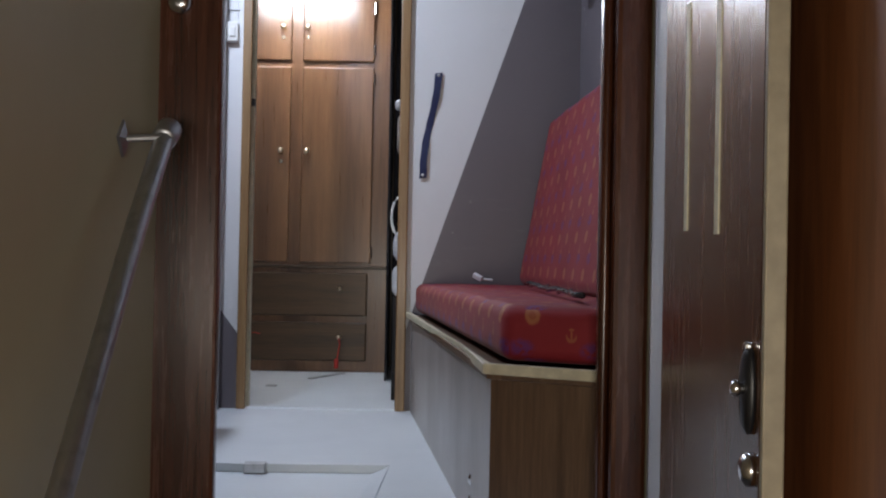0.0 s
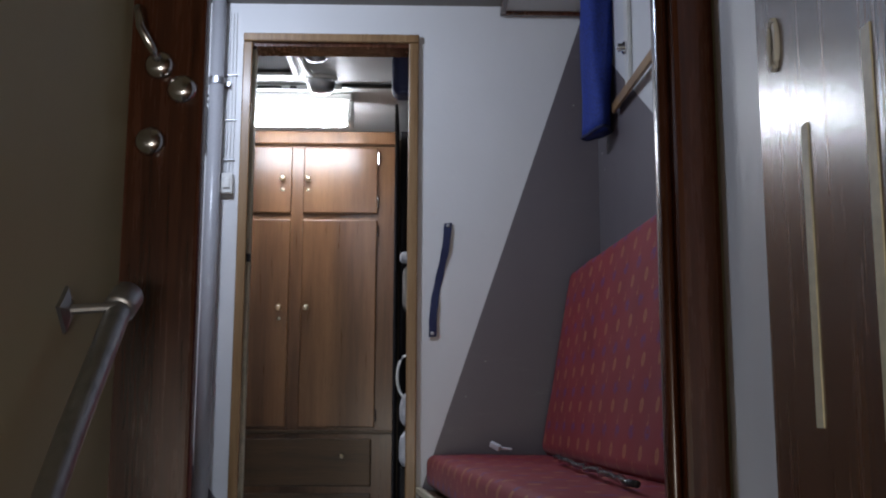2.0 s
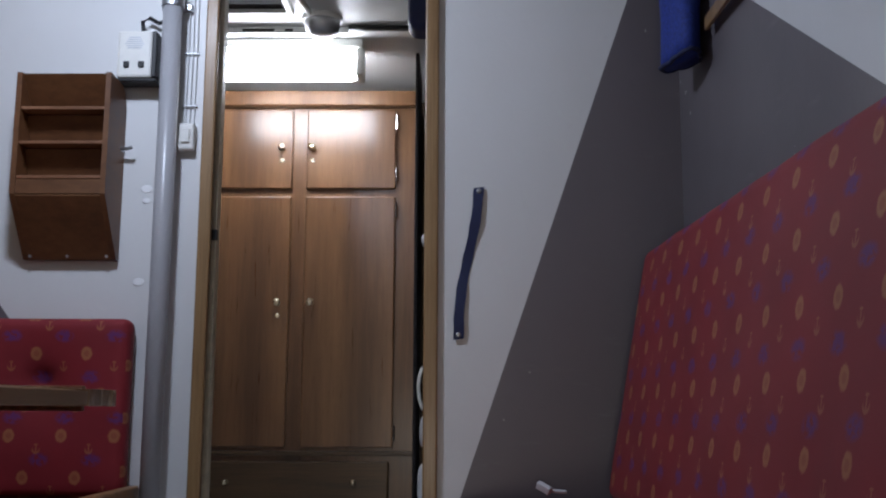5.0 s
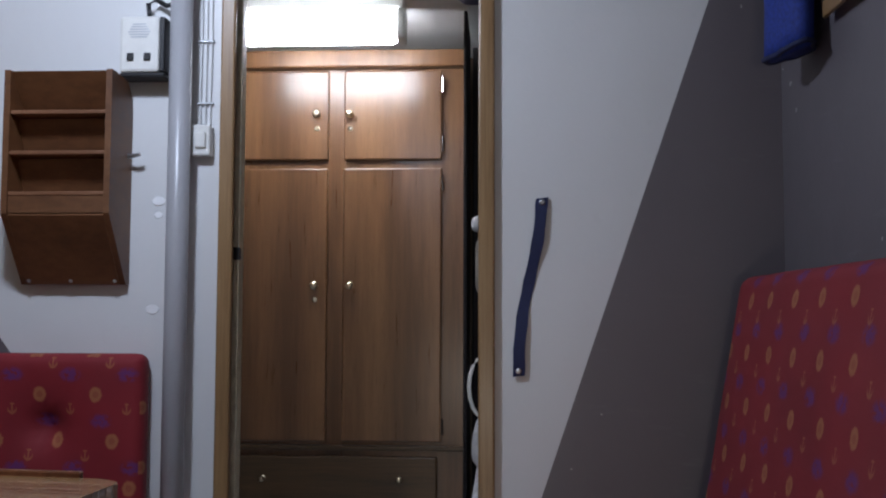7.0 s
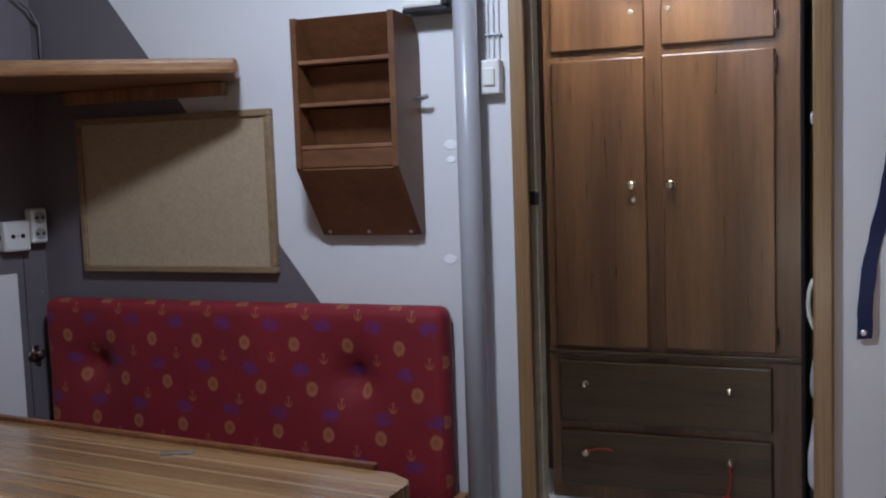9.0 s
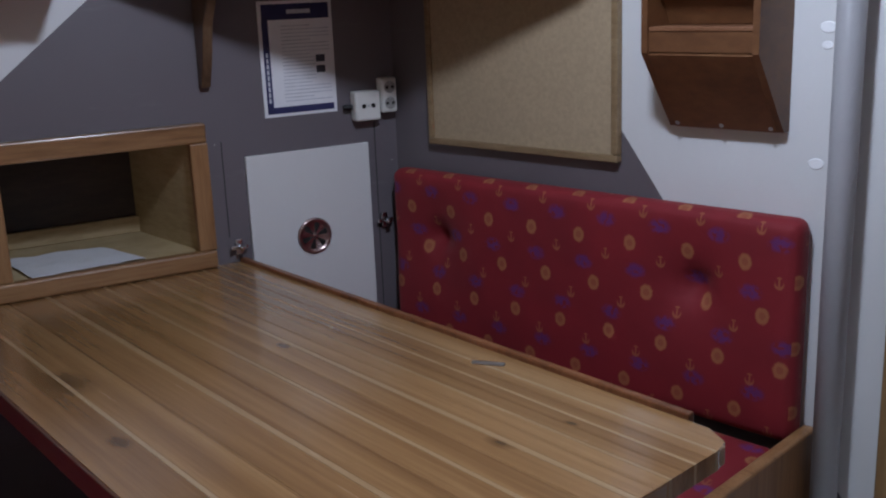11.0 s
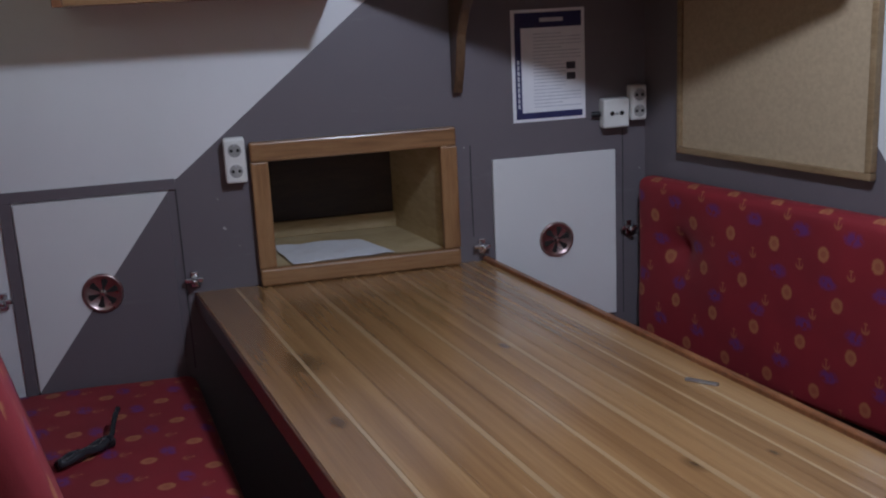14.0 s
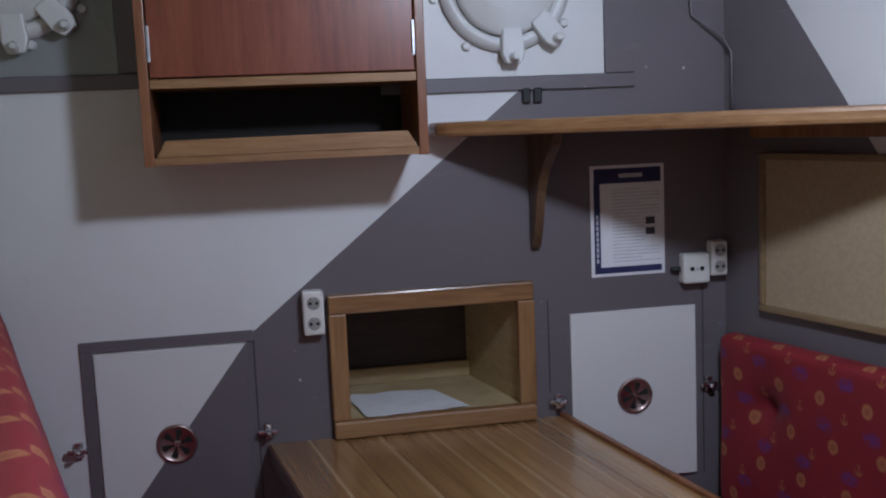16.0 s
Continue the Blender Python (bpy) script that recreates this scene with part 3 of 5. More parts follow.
part("bar", box(-0.013, 0.013, -0.16, 0.16, -0.03, -0.026, 0.001, Matrix.Translation((-0.52, 1.37, 0)) @ pose(0, 0, 0, 0, 0, -28)), STEEL, stick)

# ---- alcove lamp, ceiling gear, bunk ----
lamp = thing("fluorescent_lamp", "lit white fluorescent batten lamp before the wardrobe", "lamp", (-0.72, 1.13, 2.139))
part("tray", box(-1.02, -0.42, 1.06, 1.20, 2.105, 2.139, 0.006), PLASTIC, lamp)
part("diffuser", box(-1.005, -0.447, 1.07, 1.19, 2.000, 2.104, 0.022), TUBE, lamp, "glowing diffuser")
part("end_cap", box(-0.446, -0.418, 1.068, 1.192, 1.997, 2.104, 0.008), PLASTIC, lamp)
part("end_cap", box(-1.034, -1.006, 1.068, 1.192, 1.997, 2.104, 0.008), PLASTIC, lamp)
part("clip", box(-0.78, -0.765, 1.06, 1.075, 2.095, 2.112, 0.003), CHROME, lamp)
beam = thing("ceiling_beam", "thin dark seam strip across the alcove ceiling", "beam", (-0.4, 0.94, 2.13))
beam["kind"] = "structure"
part("strip", box(-0.46, 0.9, 0.925, 0.945, 2.122, 2.139, 0.002), BLACK, beam)
part("batten", box(-1.6, -0.46, 0.94, 0.97, 2.115, 2.139, 0.002), CEIL, beam)
for x0, x1 in ((-1.05, -0.95), (-0.86, -0.74), (-0.70, -0.67)):
    part("slot", box(x0, x1, 0.936, 0.94, 2.12, 2.13), UNLIT, beam)
siren = thing("ceiling_loudspeaker", "round grey loudspeaker on the alcove ceiling", "loudspeaker", (-0.547, 0.85, 2.139))
part("housing", lathe([(0.066, 0), (0.066, 0.03), (0.058, 0.055), (0.04, 0.07), (0.012, 0.075)], facing((-0.547, 0.85, 2.139), (0, 0, -1)), 24), STEEL, siren, "", True)
part("rim", lathe([(0.074, 0), (0.074, 0.014), (0.067, 0.018)], facing((-0.547, 0.85, 2.139), (0, 0, -1)), 24), PLASTIC, siren, "white mounting rim", True)
dome = thing("ceiling_lamp", "small unlit round ceiling lamp with white rim", "lamp", (-0.54, 0.52, 2.139))
part("rim", lathe([(0.055, 0), (0.055, 0.016), (0.046, 0.022)], facing((-0.54, 0.52, 2.139), (0, 0, -1)), 24), PLASTIC, dome, "", True)
part("glass", lathe([(0.045, 0.016), (0.036, 0.032), (0.012, 0.038)], facing((-0.54, 0.52, 2.139), (0, 0, -1)), 20), STEEL, dome, "", True)
pipes = thing("ceiling_pipe", "thin pale conduit bent along the alcove ceiling", "pipe", (-0.6, 0.6, 2.13))
part("run", tube([(-0.61, 0.12, 2.124), (-0.605, 0.5, 2.124), (-0.60, 0.66, 2.124), (-0.585, 0.76, 2.124)], 0.013), PLASTIC, pipes, "", True)
hatchway = thing("ceiling_hatch", "dark opening with a white frame in the ceiling", "hatch", (-1.0, 0.6, 2.139))
hatchway["kind"] = "structure"
part("opening", box(-1.4, -0.665, 0.2, 0.75, 2.132, 2.1385), UNLIT, hatchway, "dark opening")
part("coaming", box(-0.664, -0.64, 0.2, 0.78, 2.118, 2.139, 0.004), PLASTIC, hatchway)
part("coaming", box(-1.4, -0.665, 0.751, 0.78, 2.118, 2.139, 0.004), PLASTIC, hatchway)

bunk = thing("bunk", "dark bunk with rumpled white bedding beside the wardrobe", "bunk", (0.2, 1.1, -0.03))
part("curtain", box(-0.218, -0.205, 1.20, 1.57, -0.03, 2.13, 0.004), DARKCLOTH, bunk, "dark drawn-back curtain")
part("curtain_back", box(-0.20, 0.85, 1.70, 1.72, -0.03, 2.13, 0.004), DARKCLOTH, bunk)
part("mattress", cushion([(-0.17, 0.45), (0.8, 0.45), (0.8, 1.66), (-0.17, 1.66)], 0.42, 0.56, 0.04, 0.01), LINEN, bunk, "white mattress")
part("bedding", cushion([(-0.175, 0.7), (0.25, 0.7), (0.25, 1.15), (-0.175, 1.15)], 0.565, 0.72, 0.06, 0.03), LINEN, bunk, "rumpled white duvet")
# base coloured near-black for the shade below the mattress
part("base", box(-0.165, 0.8, 0.5, 1.66, -0.03, 0.42, 0.004), UNLIT, bunk)
pack = thing("hanging_bag", "beige bag with a white rope loop beside the wardrobe", "bag", (-0.15, 1.25, 1.25))
part("body", cushion([(-0.175, 1.14), (0.02, 1.14), (0.02, 1.3), (-0.175, 1.3)], 1.10, 1.33, 0.05, 0.02), BAG, pack)
part("flap", cushion([(-0.188, 1.13), (-0.13, 1.13), (-0.13, 1.20), (-0.188, 1.20)], 1.335, 1.385, 0.02, 0.012), LINEN, pack, "crumpled white cloth")
part("rope", tube([(-0.15 - 0.045 * math.sin(a), 1.15, 0.80 + 0.1 * math.cos(a)) for a in [k * math.pi / 8 for k in range(9)]], 0.007, 8), PLASTIC, pack, "white rope loop", True)
part("strap", box(-0.13, -0.11, 1.14, 1.16, 0.88, 1.11, 0.003), BAG, pack)

# ---- pole, switch, intercom, rack, board, strap on the forward wall ----
pole = thing("steel_pole", "grey galvanised steel pipe from floor to ceiling", "pole", (-0.845, -0.05, 0), shift=(0.012, 0, 0))
part("pipe", tube([(-0.845, -0.05, 0), (-0.845, -0.05, CEILING)], 0.026, 20), PIPE, pole, "", True)
part("clamp", lathe([(0.031, -0.012), (0.031, 0.012)], Matrix.Translation((-0.845, -0.05, 1.82)), 20), STEEL, pole)
part("clamp_arm", box(-0.885, -0.80, -0.022, -0.001, 1.81, 1.83, 0.003), STEEL, pole)

switch = thing("light_switch", "white plastic light switch beside the doorway", "switch", (-0.798, 0, 1.41), shift=(0.010, 0, 0))
part("plate", box(-0.822, -0.776, -0.03, -0.001, 1.412, 1.486, 0.005), PLASTIC, switch)
part("rocker", box(-0.812, -0.786, -0.036, -0.03, 1.43, 1.468, 0.003), PLASTIC, switch)
wires = thing("wall_cable", "thin painted cables clipped above the switch", "cable", (-0.79, -0.005, 1.5), shift=(0.010, 0, 0))
for x in (-0.808, -0.796, -0.784):
    part("wire", tube([(x, -0.006, 1.488), (x + 0.002, -0.006, 1.7), (x - 0.002, -0.006, 2.1)], 0.0018, 6), WHITE, wires)
for z in (1.54, 1.69, 1.86):
    part("clip", box(-0.816, -0.776, -0.010, -0.001, z - 0.002, z + 0.002, 0.001), STEEL, wires)

intercom = thing("intercom", "grey-white intercom box with two black buttons", "intercom", (-0.945, -0.03, 1.61), shift=(0.024, 0, -0.015))
part("case", box(-1.0, -0.905, -0.065, -0.002, 1.618, 1.752, 0.008), PLASTIC, intercom)
part("side", box(-0.905, -0.893, -0.063, -0.004, 1.62, 1.75, 0.003), BLACK, intercom)
part("lower_edge", box(-0.998, -0.893, -0.062, -0.004, 1.608, 1.618, 0.003), BLACK, intercom)
for k in range(6):
    w = 0.026 - 0.0035 * abs(k - 2.0)
    part("speaker_slot", box(-0.952 - w, -0.952 + w, -0.067, -0.0645, 1.70 + 0.006 * k, 1.7025 + 0.006 * k), STEEL, intercom)
for x in (-0.972, -0.932):
    part("button", box(x - 0.008, x + 0.008, -0.070, -0.064, 1.645, 1.663, 0.002), BLACK, intercom)
part("cable", tube([(-0.94, -0.03, 1.75), (-0.945, -0.03, 1.79), (-0.925, -0.03, 1.80), (-0.90, -0.03, 1.785), (-0.87, -0.04, 1.79)], 0.006, 8), BLACK, intercom, "black cable", True)

rack = thing("letter_rack", "red-brown wooden letter rack with three open pockets", "rack", (-1.1, -0.06, 1.11))
side = [(-0.001, 1.11), (-0.001, 1.525), (-0.012, 1.56), (-0.035, 1.588), (-0.135, 1.594), (-0.135, 1.266), (-0.022, 1.11)]
for x0, x1 in ((-1.212, -1.198), (-0.976, -0.962)):
    bm = prism([(y, z) for y, z in side], x0, x1)
    for v in bm.verts:
        y, z, x = v.co
        v.co = (x, y, z)
    bmesh.ops.recalc_face_normals(bm, faces=bm.faces)
    part("side", bm, RACKWOOD, rack)
part("back", box(-1.198, -0.976, -0.012, -0.001, 1.11, 1.53), RACKWOOD, rack)
for z, top, lean in ((1.502, 1.592, 0.075), (1.409, 1.49, 0.035), (1.316, 1.397, 0.035)):
    part("shelf", box(-1.198, -0.976, -0.131, -0.014, z - 0.009, z, 0.002), RACKEDGE, rack, "paler shelf edge")
    bm = box(-1.198, -0.976, -0.055, -0.047, z + 0.001, top, 0.001)
    for v in bm.verts:
        v.co.y -= lean * (v.co.z - z) / (top - z)
    part("pocket_back", bm, RACKWOOD, rack)
part("lower_front", box(-1.198, -0.976, -0.129, -0.119, 1.268, 1.306), RACKWOOD, rack)
bm = upright([(-1.198, 0), (-0.976, 0), (-0.976, 0.187), (-1.198, 0.187)], -0.005, 0.005, 0.001)
bm.transform(Matrix.Translation((0, -0.020, 1.112)) @ pose(0, 0, 0, 35))
part("front", bm, RACKWOOD, rack)
for x in (-1.19, -1.09, -0.985):
    part("screw", lathe([(0.005, 0), (0.004, 0.004)], facing((x, -0.029, 1.118), (0, -1, 0)), 8), STEEL, rack)
coat_hook = thing("wall_hook", "small grey hook beside the letter rack", "hook", (-0.954, -0.01, 1.41))
part("hook", tube([(-0.965, -0.002, 1.412), (-0.965, -0.03, 1.412), (-0.94, -0.036, 1.412), (-0.93, -0.036, 1.416)], 0.005, 8), STEEL, coat_hook)

board = thing("pin_board", "bare cork pin board in a thin wooden frame", "board", (-1.63, -0.01, 1.02))
part("cork", box(-1.913, -1.362, -0.014, -0.002, 1.033, 1.395), CORK, board)
for b in (box(-1.927, -1.346, -0.022, -0.001, 1.017, 1.0335, 0.003), box(-1.927, -1.346, -0.022, -0.001, 1.394, 1.411, 0.003), box(-1.927, -1.9115, -0.022, -0.001, 1.0335, 1.394, 0.003), box(-1.3625, -1.346, -0.022, -0.001, 1.0335, 1.394, 0.003)):
    part("frame_bar", b, BOARD_FRAME, board)

strap = thing("wall_strap", "navy webbing strap with steel eyelets", "strap", (-0.02, -0.01, 0.9))
bm = bmesh.new()
rows = []
for k in range(25):
    f = k / 24
    cx, cz = 0.005 - 0.052 * f + 0.007 * math.sin(6 * f + 0.5), 1.312 - 0.41 * f
    off = -0.008 - 0.006 * math.sin(9 * f)
    rows.append([bm.verts.new((cx + s, off + d, cz + 0.12 * s)) for s, d in ((-0.0135 - 0.0015 * math.sin(31 * f), 0), (0.0135 + 0.0015 * math.sin(27 * f + 1), 0), (0.0135, 0.004), (-0.0135, 0.004))])
for a, b in zip(rows, rows[1:]):
    for k in range(4):
        bm.faces.new((a[k], a[(k + 1) % 4], b[(k + 1) % 4], b[k]))
bm.faces.new(rows[0])
bm.faces.new(rows[-1][::-1])
bmesh.ops.recalc_face_normals(bm, faces=bm.faces)
part("webbing", bm, NAVY, strap)
for x, z in ((0.009, 1.302), (-0.046, 0.914)):
    part("eyelet", lathe([(0.007, 0), (0.007, 0.006), (0.004, 0.008)], facing((x, -0.006, z), (0, -1, 0)), 14), STEEL, strap)

# ---- the long bench beside the doorway ----
long_bench = thing("long_bench", "built-in bench base with pale trim and panelled front", "bench", (0.3, -1.1, 0))
part("front_panel", prism([(-0.078, -0.004), (-0.068, -0.004), (0.101, -1.923), (0.091, -1.928)], 0, 0.352), BENCH_FRONT, long_bench, "scuffed grey front panel")
part("end_panel", prism([(0.091, -1.93), (0.30, -2.045), (0.30, -2.034), (0.101, -1.923)], 0, 0.352), PANEL, long_bench, "dark wood end panel")
part("top_board", prism([(-0.088, -0.004), (0.082, -1.928), (0.30, -2.046), (0.302, -2.05), (0.65, -2.05), (0.558, -0.004)], 0.352, 0.372, 0.003), PANEL, long_bench)
part("trim", prism([(-0.102, -0.004), (0.050, -1.47), (0.074, -1.928), (0.30, -2.049), (0.31, -2.04), (0.092, -1.923), (-0.08, -0.004)], 0.362, 0.384, 0.003), CREAM, long_bench, "chipped pale edge trim")
for z in (0.055, 0.10):
    part("turn_button", lathe([(0.014, 0), (0.014, 0.004), (0.006, 0.008)], facing((0.071, -1.68, z), (-1, -0.06, 0)), 14), CHROME, long_bench)
seat = thing("seat_cushion", "red anchor-patterned bench seat cushion", "cushion", (0.3, -1.0, 0.384), group="bench cushions")
part("pad", cushion([(-0.066, -0.02), (0.115, -1.88), (0.28, -1.965), (0.635, -2.04), (0.55, -0.02)], 0.384, 0.492, 0.028, 0.006), CLOTH, seat, "", True)
back = thing("back_cushion", "red anchor-patterned backrest leaning on the wall", "cushion", (0.4, -1.0, 0.5), group="bench cushions")
# outline over length and height, swollen towards the room
bm = cushion([(0, 0), (1.90, 0), (1.90, 0.64), (0, 0.64)], 0, 0.09, 0.03, 0.006)
turned = Matrix(((0.045, 0.175, -0.984, 0.412), (-0.999, 0.008, -0.044, -0.10), (0, 0.985, 0.175, 0.485), (0, 0, 0, 1)))
bm.transform(turned)
part("pad", bm, CLOTH, back, "", True)

# ---- coat and rod on the right ----
coat = thing("work_coat", "blue work jacket hanging by the side wall", "coat", (0.53, -0.25, 1.58))
bm = bmesh.new()
rings = []
for k in range(13):
    f = k / 12
    z = 1.585 + 0.52 * f
    ring = []
    for j in range(20):
        a = 2 * math.pi * j / 20
        fold = 1 + 0.16 * math.sin(3 * a + 2 * f) + 0.07 * math.sin(7 * a - 5 * f)
        ring.append(bm.verts.new((0.517 + (0.045 + 0.012 * f) * fold * math.cos(a), -0.24 + (0.075 - 0.01 * f) * fold * math.sin(a), z + 0.012 * math.cos(a))))
    rings.append(ring)
for a, b in zip(rings, rings[1:]):
    for j in range(20):
        bm.faces.new((a[j], a[(j + 1) % 20], b[(j + 1) % 20], b[j]))
bm.faces.new(rings[0][::-1])
bm.faces.new(rings[-1])
bmesh.ops.recalc_face_normals(bm, faces=bm.faces)
part("cloth", bm, BLUE, coat, "", True)
hem = []
for j in range(21):
    a = 2 * math.pi * j / 20
    fold = 1 + 0.16 * math.sin(3 * a) + 0.07 * math.sin(7 * a)
    hem.append((0.517 + 0.045 * fold * math.cos(a), -0.24 + 0.075 * fold * math.sin(a), 1.588 + 0.012 * math.cos(a)))
part("hem", tube(hem, 0.006, 8), NAVY, coat, "darker stitched hem", True)
part("hanger_loop", tube([(0.517, -0.24, 2.09), (0.53, -0.24, 2.12), (0.535, -0.24, 2.139)], 0.004, 6), NAVY, coat)
rod = thing("coat_rail", "pale wooden rail fixed to the side wall", "rail", (0.57, -0.75, 1.645))
part("bar", prism([(0.548, -0.34), (0.558, -0.34), (0.580, -1.15), (0.566, -1.15)], 1.628, 1.662, 0.003), FRAME, rod)
part("post", box(0.566, 0.582, -0.52, -0.47, 1.663, 2.1, 0.004), PLASTIC, rod, "white upright")
part("knob", lathe([(0.02, 0), (0.022, 0.006), (0.012, 0.012), (0.014, 0.024), (0.006, 0.03)], facing((0.566, -0.495, 1.80), (-1, 0, 0)), 18), CHROME, rod, "round chrome hook", True)
panel = thing("ceiling_panel", "stained panel in a dark wooden ceiling frame", "panel", (0.36, -0.2, 2.1))
panel["kind"] = "structure"
part("panel", box(0.22, 0.50, -0.40, -0.03, 2.112, 2.139), CEIL, panel)
for b in (box(0.20, 0.52, -0.03, -0.01, 2.096, 2.139, 0.003), box(0.20, 0.22, -0.42, -0.03, 2.096, 2.139, 0.003), box(0.50, 0.52, -0.42, -0.03, 2.096, 2.139, 0.003), box(0.20, 0.52, -0.44, -0.42, 2.096, 2.139, 0.003)):
    part("frame_bar", b, MAHOGANY, panel)

# ---- entrance: jambs, handrail, open door ----
entrance = thing("door_2", "mahogany jambs of the cabin entrance", "door frame", (-0.1, -2.19, 0), shift=JAMBS)
entrance["kind"] = "structure"
part("jamb", box(-0.556, -0.43, -2.21, -2.182, -0.95, 2.0, 0.006), MAHOGANY, entrance)
part("jamb", box(0.243, 0.308, -2.125, -2.06, -0.95, 2.0, 0.010), MAHOGANY, entrance)
part("door_stop", box(0.224, 0.2425, -2.105, -2.065, -0.95, 2.0, 0.009), MAHOGANY, entrance, "", True)
for x, z, hooked in ((-0.492, 1.112, True), (-0.5, 1.004, False), (-0.46, 1.078, False)):
    disc = part("hook_base", lathe([(0.02, 0), (0.021, 0.004), (0.017, 0.010), (0.010, 0.014), (0.004, 0.015)], facing((x, -2.21, z), (0, -1, 0)), 20), CHROME, entrance, "round chrome hook base", True)
    if hooked:
        part("hook", tube([(x, -2.222, z + 0.005), (x - 0.008, -2.235, z + 0.02), (x - 0.02, -2.243, z + 0.045), (x - 0.026, -2.238, z + 0.075)], 0.0065, 10), CHROME, disc, "curved chrome hook", True)
handrail = thing("handrail", "grey metal handrail sloping down the stair wall", "handrail", (-0.5, -2.4, 0), shift=(0.054, -0.05, -0.006))
part("bar", tube([(-0.492, -2.355, 0.778), (-0.492, -2.385, 0.752), (-0.492, -2.51, 0.630), (-0.492, -2.8, 0.312), (-0.492, -3.3, -0.24), (-0.492, -3.9, -0.90)], 0.0145, 16), STEEL, handrail, "", True)
part("end_fitting", lathe([(0.016, -0.02), (0.019, -0.015), (0.019, 0.02), (0.012, 0.026)], facing((-0.492, -2.36, 0.772), (0, 1, 0.6)), 16), STEEL, handrail, "", True)
part("bracket", tube([(-0.546, -2.40, 0.760), (-0.492, -2.385, 0.765)], 0.006, 10), STEEL, handrail)
part("wall_plate", lathe([(0.028, 0), (0.026, 0.004), (0.008, 0.008)], facing((-0.546, -2.40, 0.760), (1, 0, 0)), 4), STEEL, handrail)

leaf = thing("door_3", "open dark veneered door with tape strips", "door", (0.25, -2.5, 0), shift=LEAF)
leaf["kind"] = "structure"


def on_leaf(bm):
    bm.transform(Matrix.Translation((0.262, -2.545, 0)) @ pose(0, 0, 0, 0, 0, -2.6))
    return bm


slab = part("slab", on_leaf(box(-0.020, 0.002, -0.473, -0.003, -0.9, 1.9, 0.003)), DOORWOOD, leaf)
part("edge_strip", on_leaf(box(-0.0205, 0.0, -0.483, -0.4735, -0.9, 1.9, 0.002)), EDGE, leaf, "pale wooden door edge")
for y, z0, z1 in ((-0.148, 0.628, 0.912), (-0.302, 0.62, 0.95)):
    part("tape", on_leaf(box(-0.0215, -0.019, y - 0.009, y + 0.009, z0, z1)), TAPE, slab, "strip of cream masking tape")
pull_plate = lathe([(0.017, 0), (0.017, 0.004), (0.014, 0.008), (0.006, 0.010)], facing((-0.020, -0.443, 0.468), (-1, 0, 0)) @ Matrix.Diagonal((1, 2.5, 1, 1)), 24)
handle = part("handle", on_leaf(pull_plate), BLACK, slab, "black oval door plate", True)
part("knob", on_leaf(lathe([(0.005, 0), (0.005, 0.004), (0.008, 0.007), (0.008, 0.011), (0.003, 0.014)], facing((-0.028, -0.449, 0.470), (-1, 0, 0)), 16)), CHROME, handle, "small chrome knob", True)
part("plate_cap", on_leaf(box(-0.028, -0.020, -0.450, -0.436, 0.506, 0.514, 0.003)), CHROME, handle)
part("lock", on_leaf(lathe([(0.016, 0), (0.016, 0.005), (0.011, 0.010), (0.005, 0.012)], facing((-0.020, -0.447, 0.393), (-1, 0, 0)), 18)), CHROME, slab, "round chrome lock", True)
part("eye_plate", on_leaf(tube([(-0.022, -0.07 + 0.012 * math.cos(a), 1.02 + 0.026 * math.sin(a)) for a in [k * math.pi / 8 for k in range(17)]], 0.004, 8)), PLASTIC, slab, "white oval ring")

# ---- dinette: benches, table ----
fwd_bench = thing("forward_bench", "dark wooden dinette bench base against the bulkhead", "bench", (-1.4, -0.2, 0))
part("base", prism([(-2.07, -0.005), (-0.90, -0.005), (-0.90, -0.42), (-2.15, -0.30)], 0, 0.40, 0.004), PANEL, fwd_bench)
part("end_board", box(-0.90, -0.872, -0.45, -0.005, 0, 0.52, 0.006), TEAK_LIGHT, fwd_bench, "pale end board")
pad = thing("seat_cushion", "red anchor-patterned dinette seat cushion", "cushion", (-1.4, -0.2, 0.40), group="bench cushions")
part("pad", cushion([(-2.08, -0.07), (-0.91, -0.07), (-0.91, -0.44), (-2.15, -0.33)], 0.40, 0.485, 0.025, 0.005), CLOTH, pad, "", True)
pad = thing("back_cushion", "buttoned red anchor-patterned backrest under the board", "cushion", (-1.45, -0.05, 0.48), group="bench cushions")
bm = cushion([(0, 0), (1.132, 0), (1.132, 0.46), (0, 0.46)], 0, 0.065, 0.026, 0.008, ((0.16, 0.29), (0.905, 0.29)))
bm.transform(Matrix(((1, 0, 0, -2.032), (0, 0.0, -1, -0.002), (0, 1, 0, 0.49), (0, 0, 0, 1))))
part("pad", bm, CLOTH, pad, "", True)

aft_bench = thing("aft_bench", "dark wooden dinette bench base by the ship's side", "bench", (-1.8, -1.5, 0))
part("base", prism([(-2.390, -1.20), (-0.85, -1.44), (-0.85, -1.915), (-2.585, -1.915)], 0, 0.46, 0.004), PANEL, aft_bench)
pad = thing("seat_cushion", "red anchor-patterned seat cushion beside the table", "cushion", (-1.8, -1.5, 0.46), group="bench cushions")
part("pad", cushion([(-2.385, -1.185), (-0.86, -1.43), (-0.86, -1.79), (-2.55, -1.79)], 0.46, 0.55, 0.03, 0.005), CLOTH, pad, "", True)
pad = thing("back_cushion", "red anchor-patterned backrest at the partition", "cushion", (-1.8, -1.75, 0.55), group="bench cushions")
bm = cushion([(0, 0), (1.64, 0), (1.64, 0.70), (0, 0.70)], 0, 0.08, 0.03, 0.006)
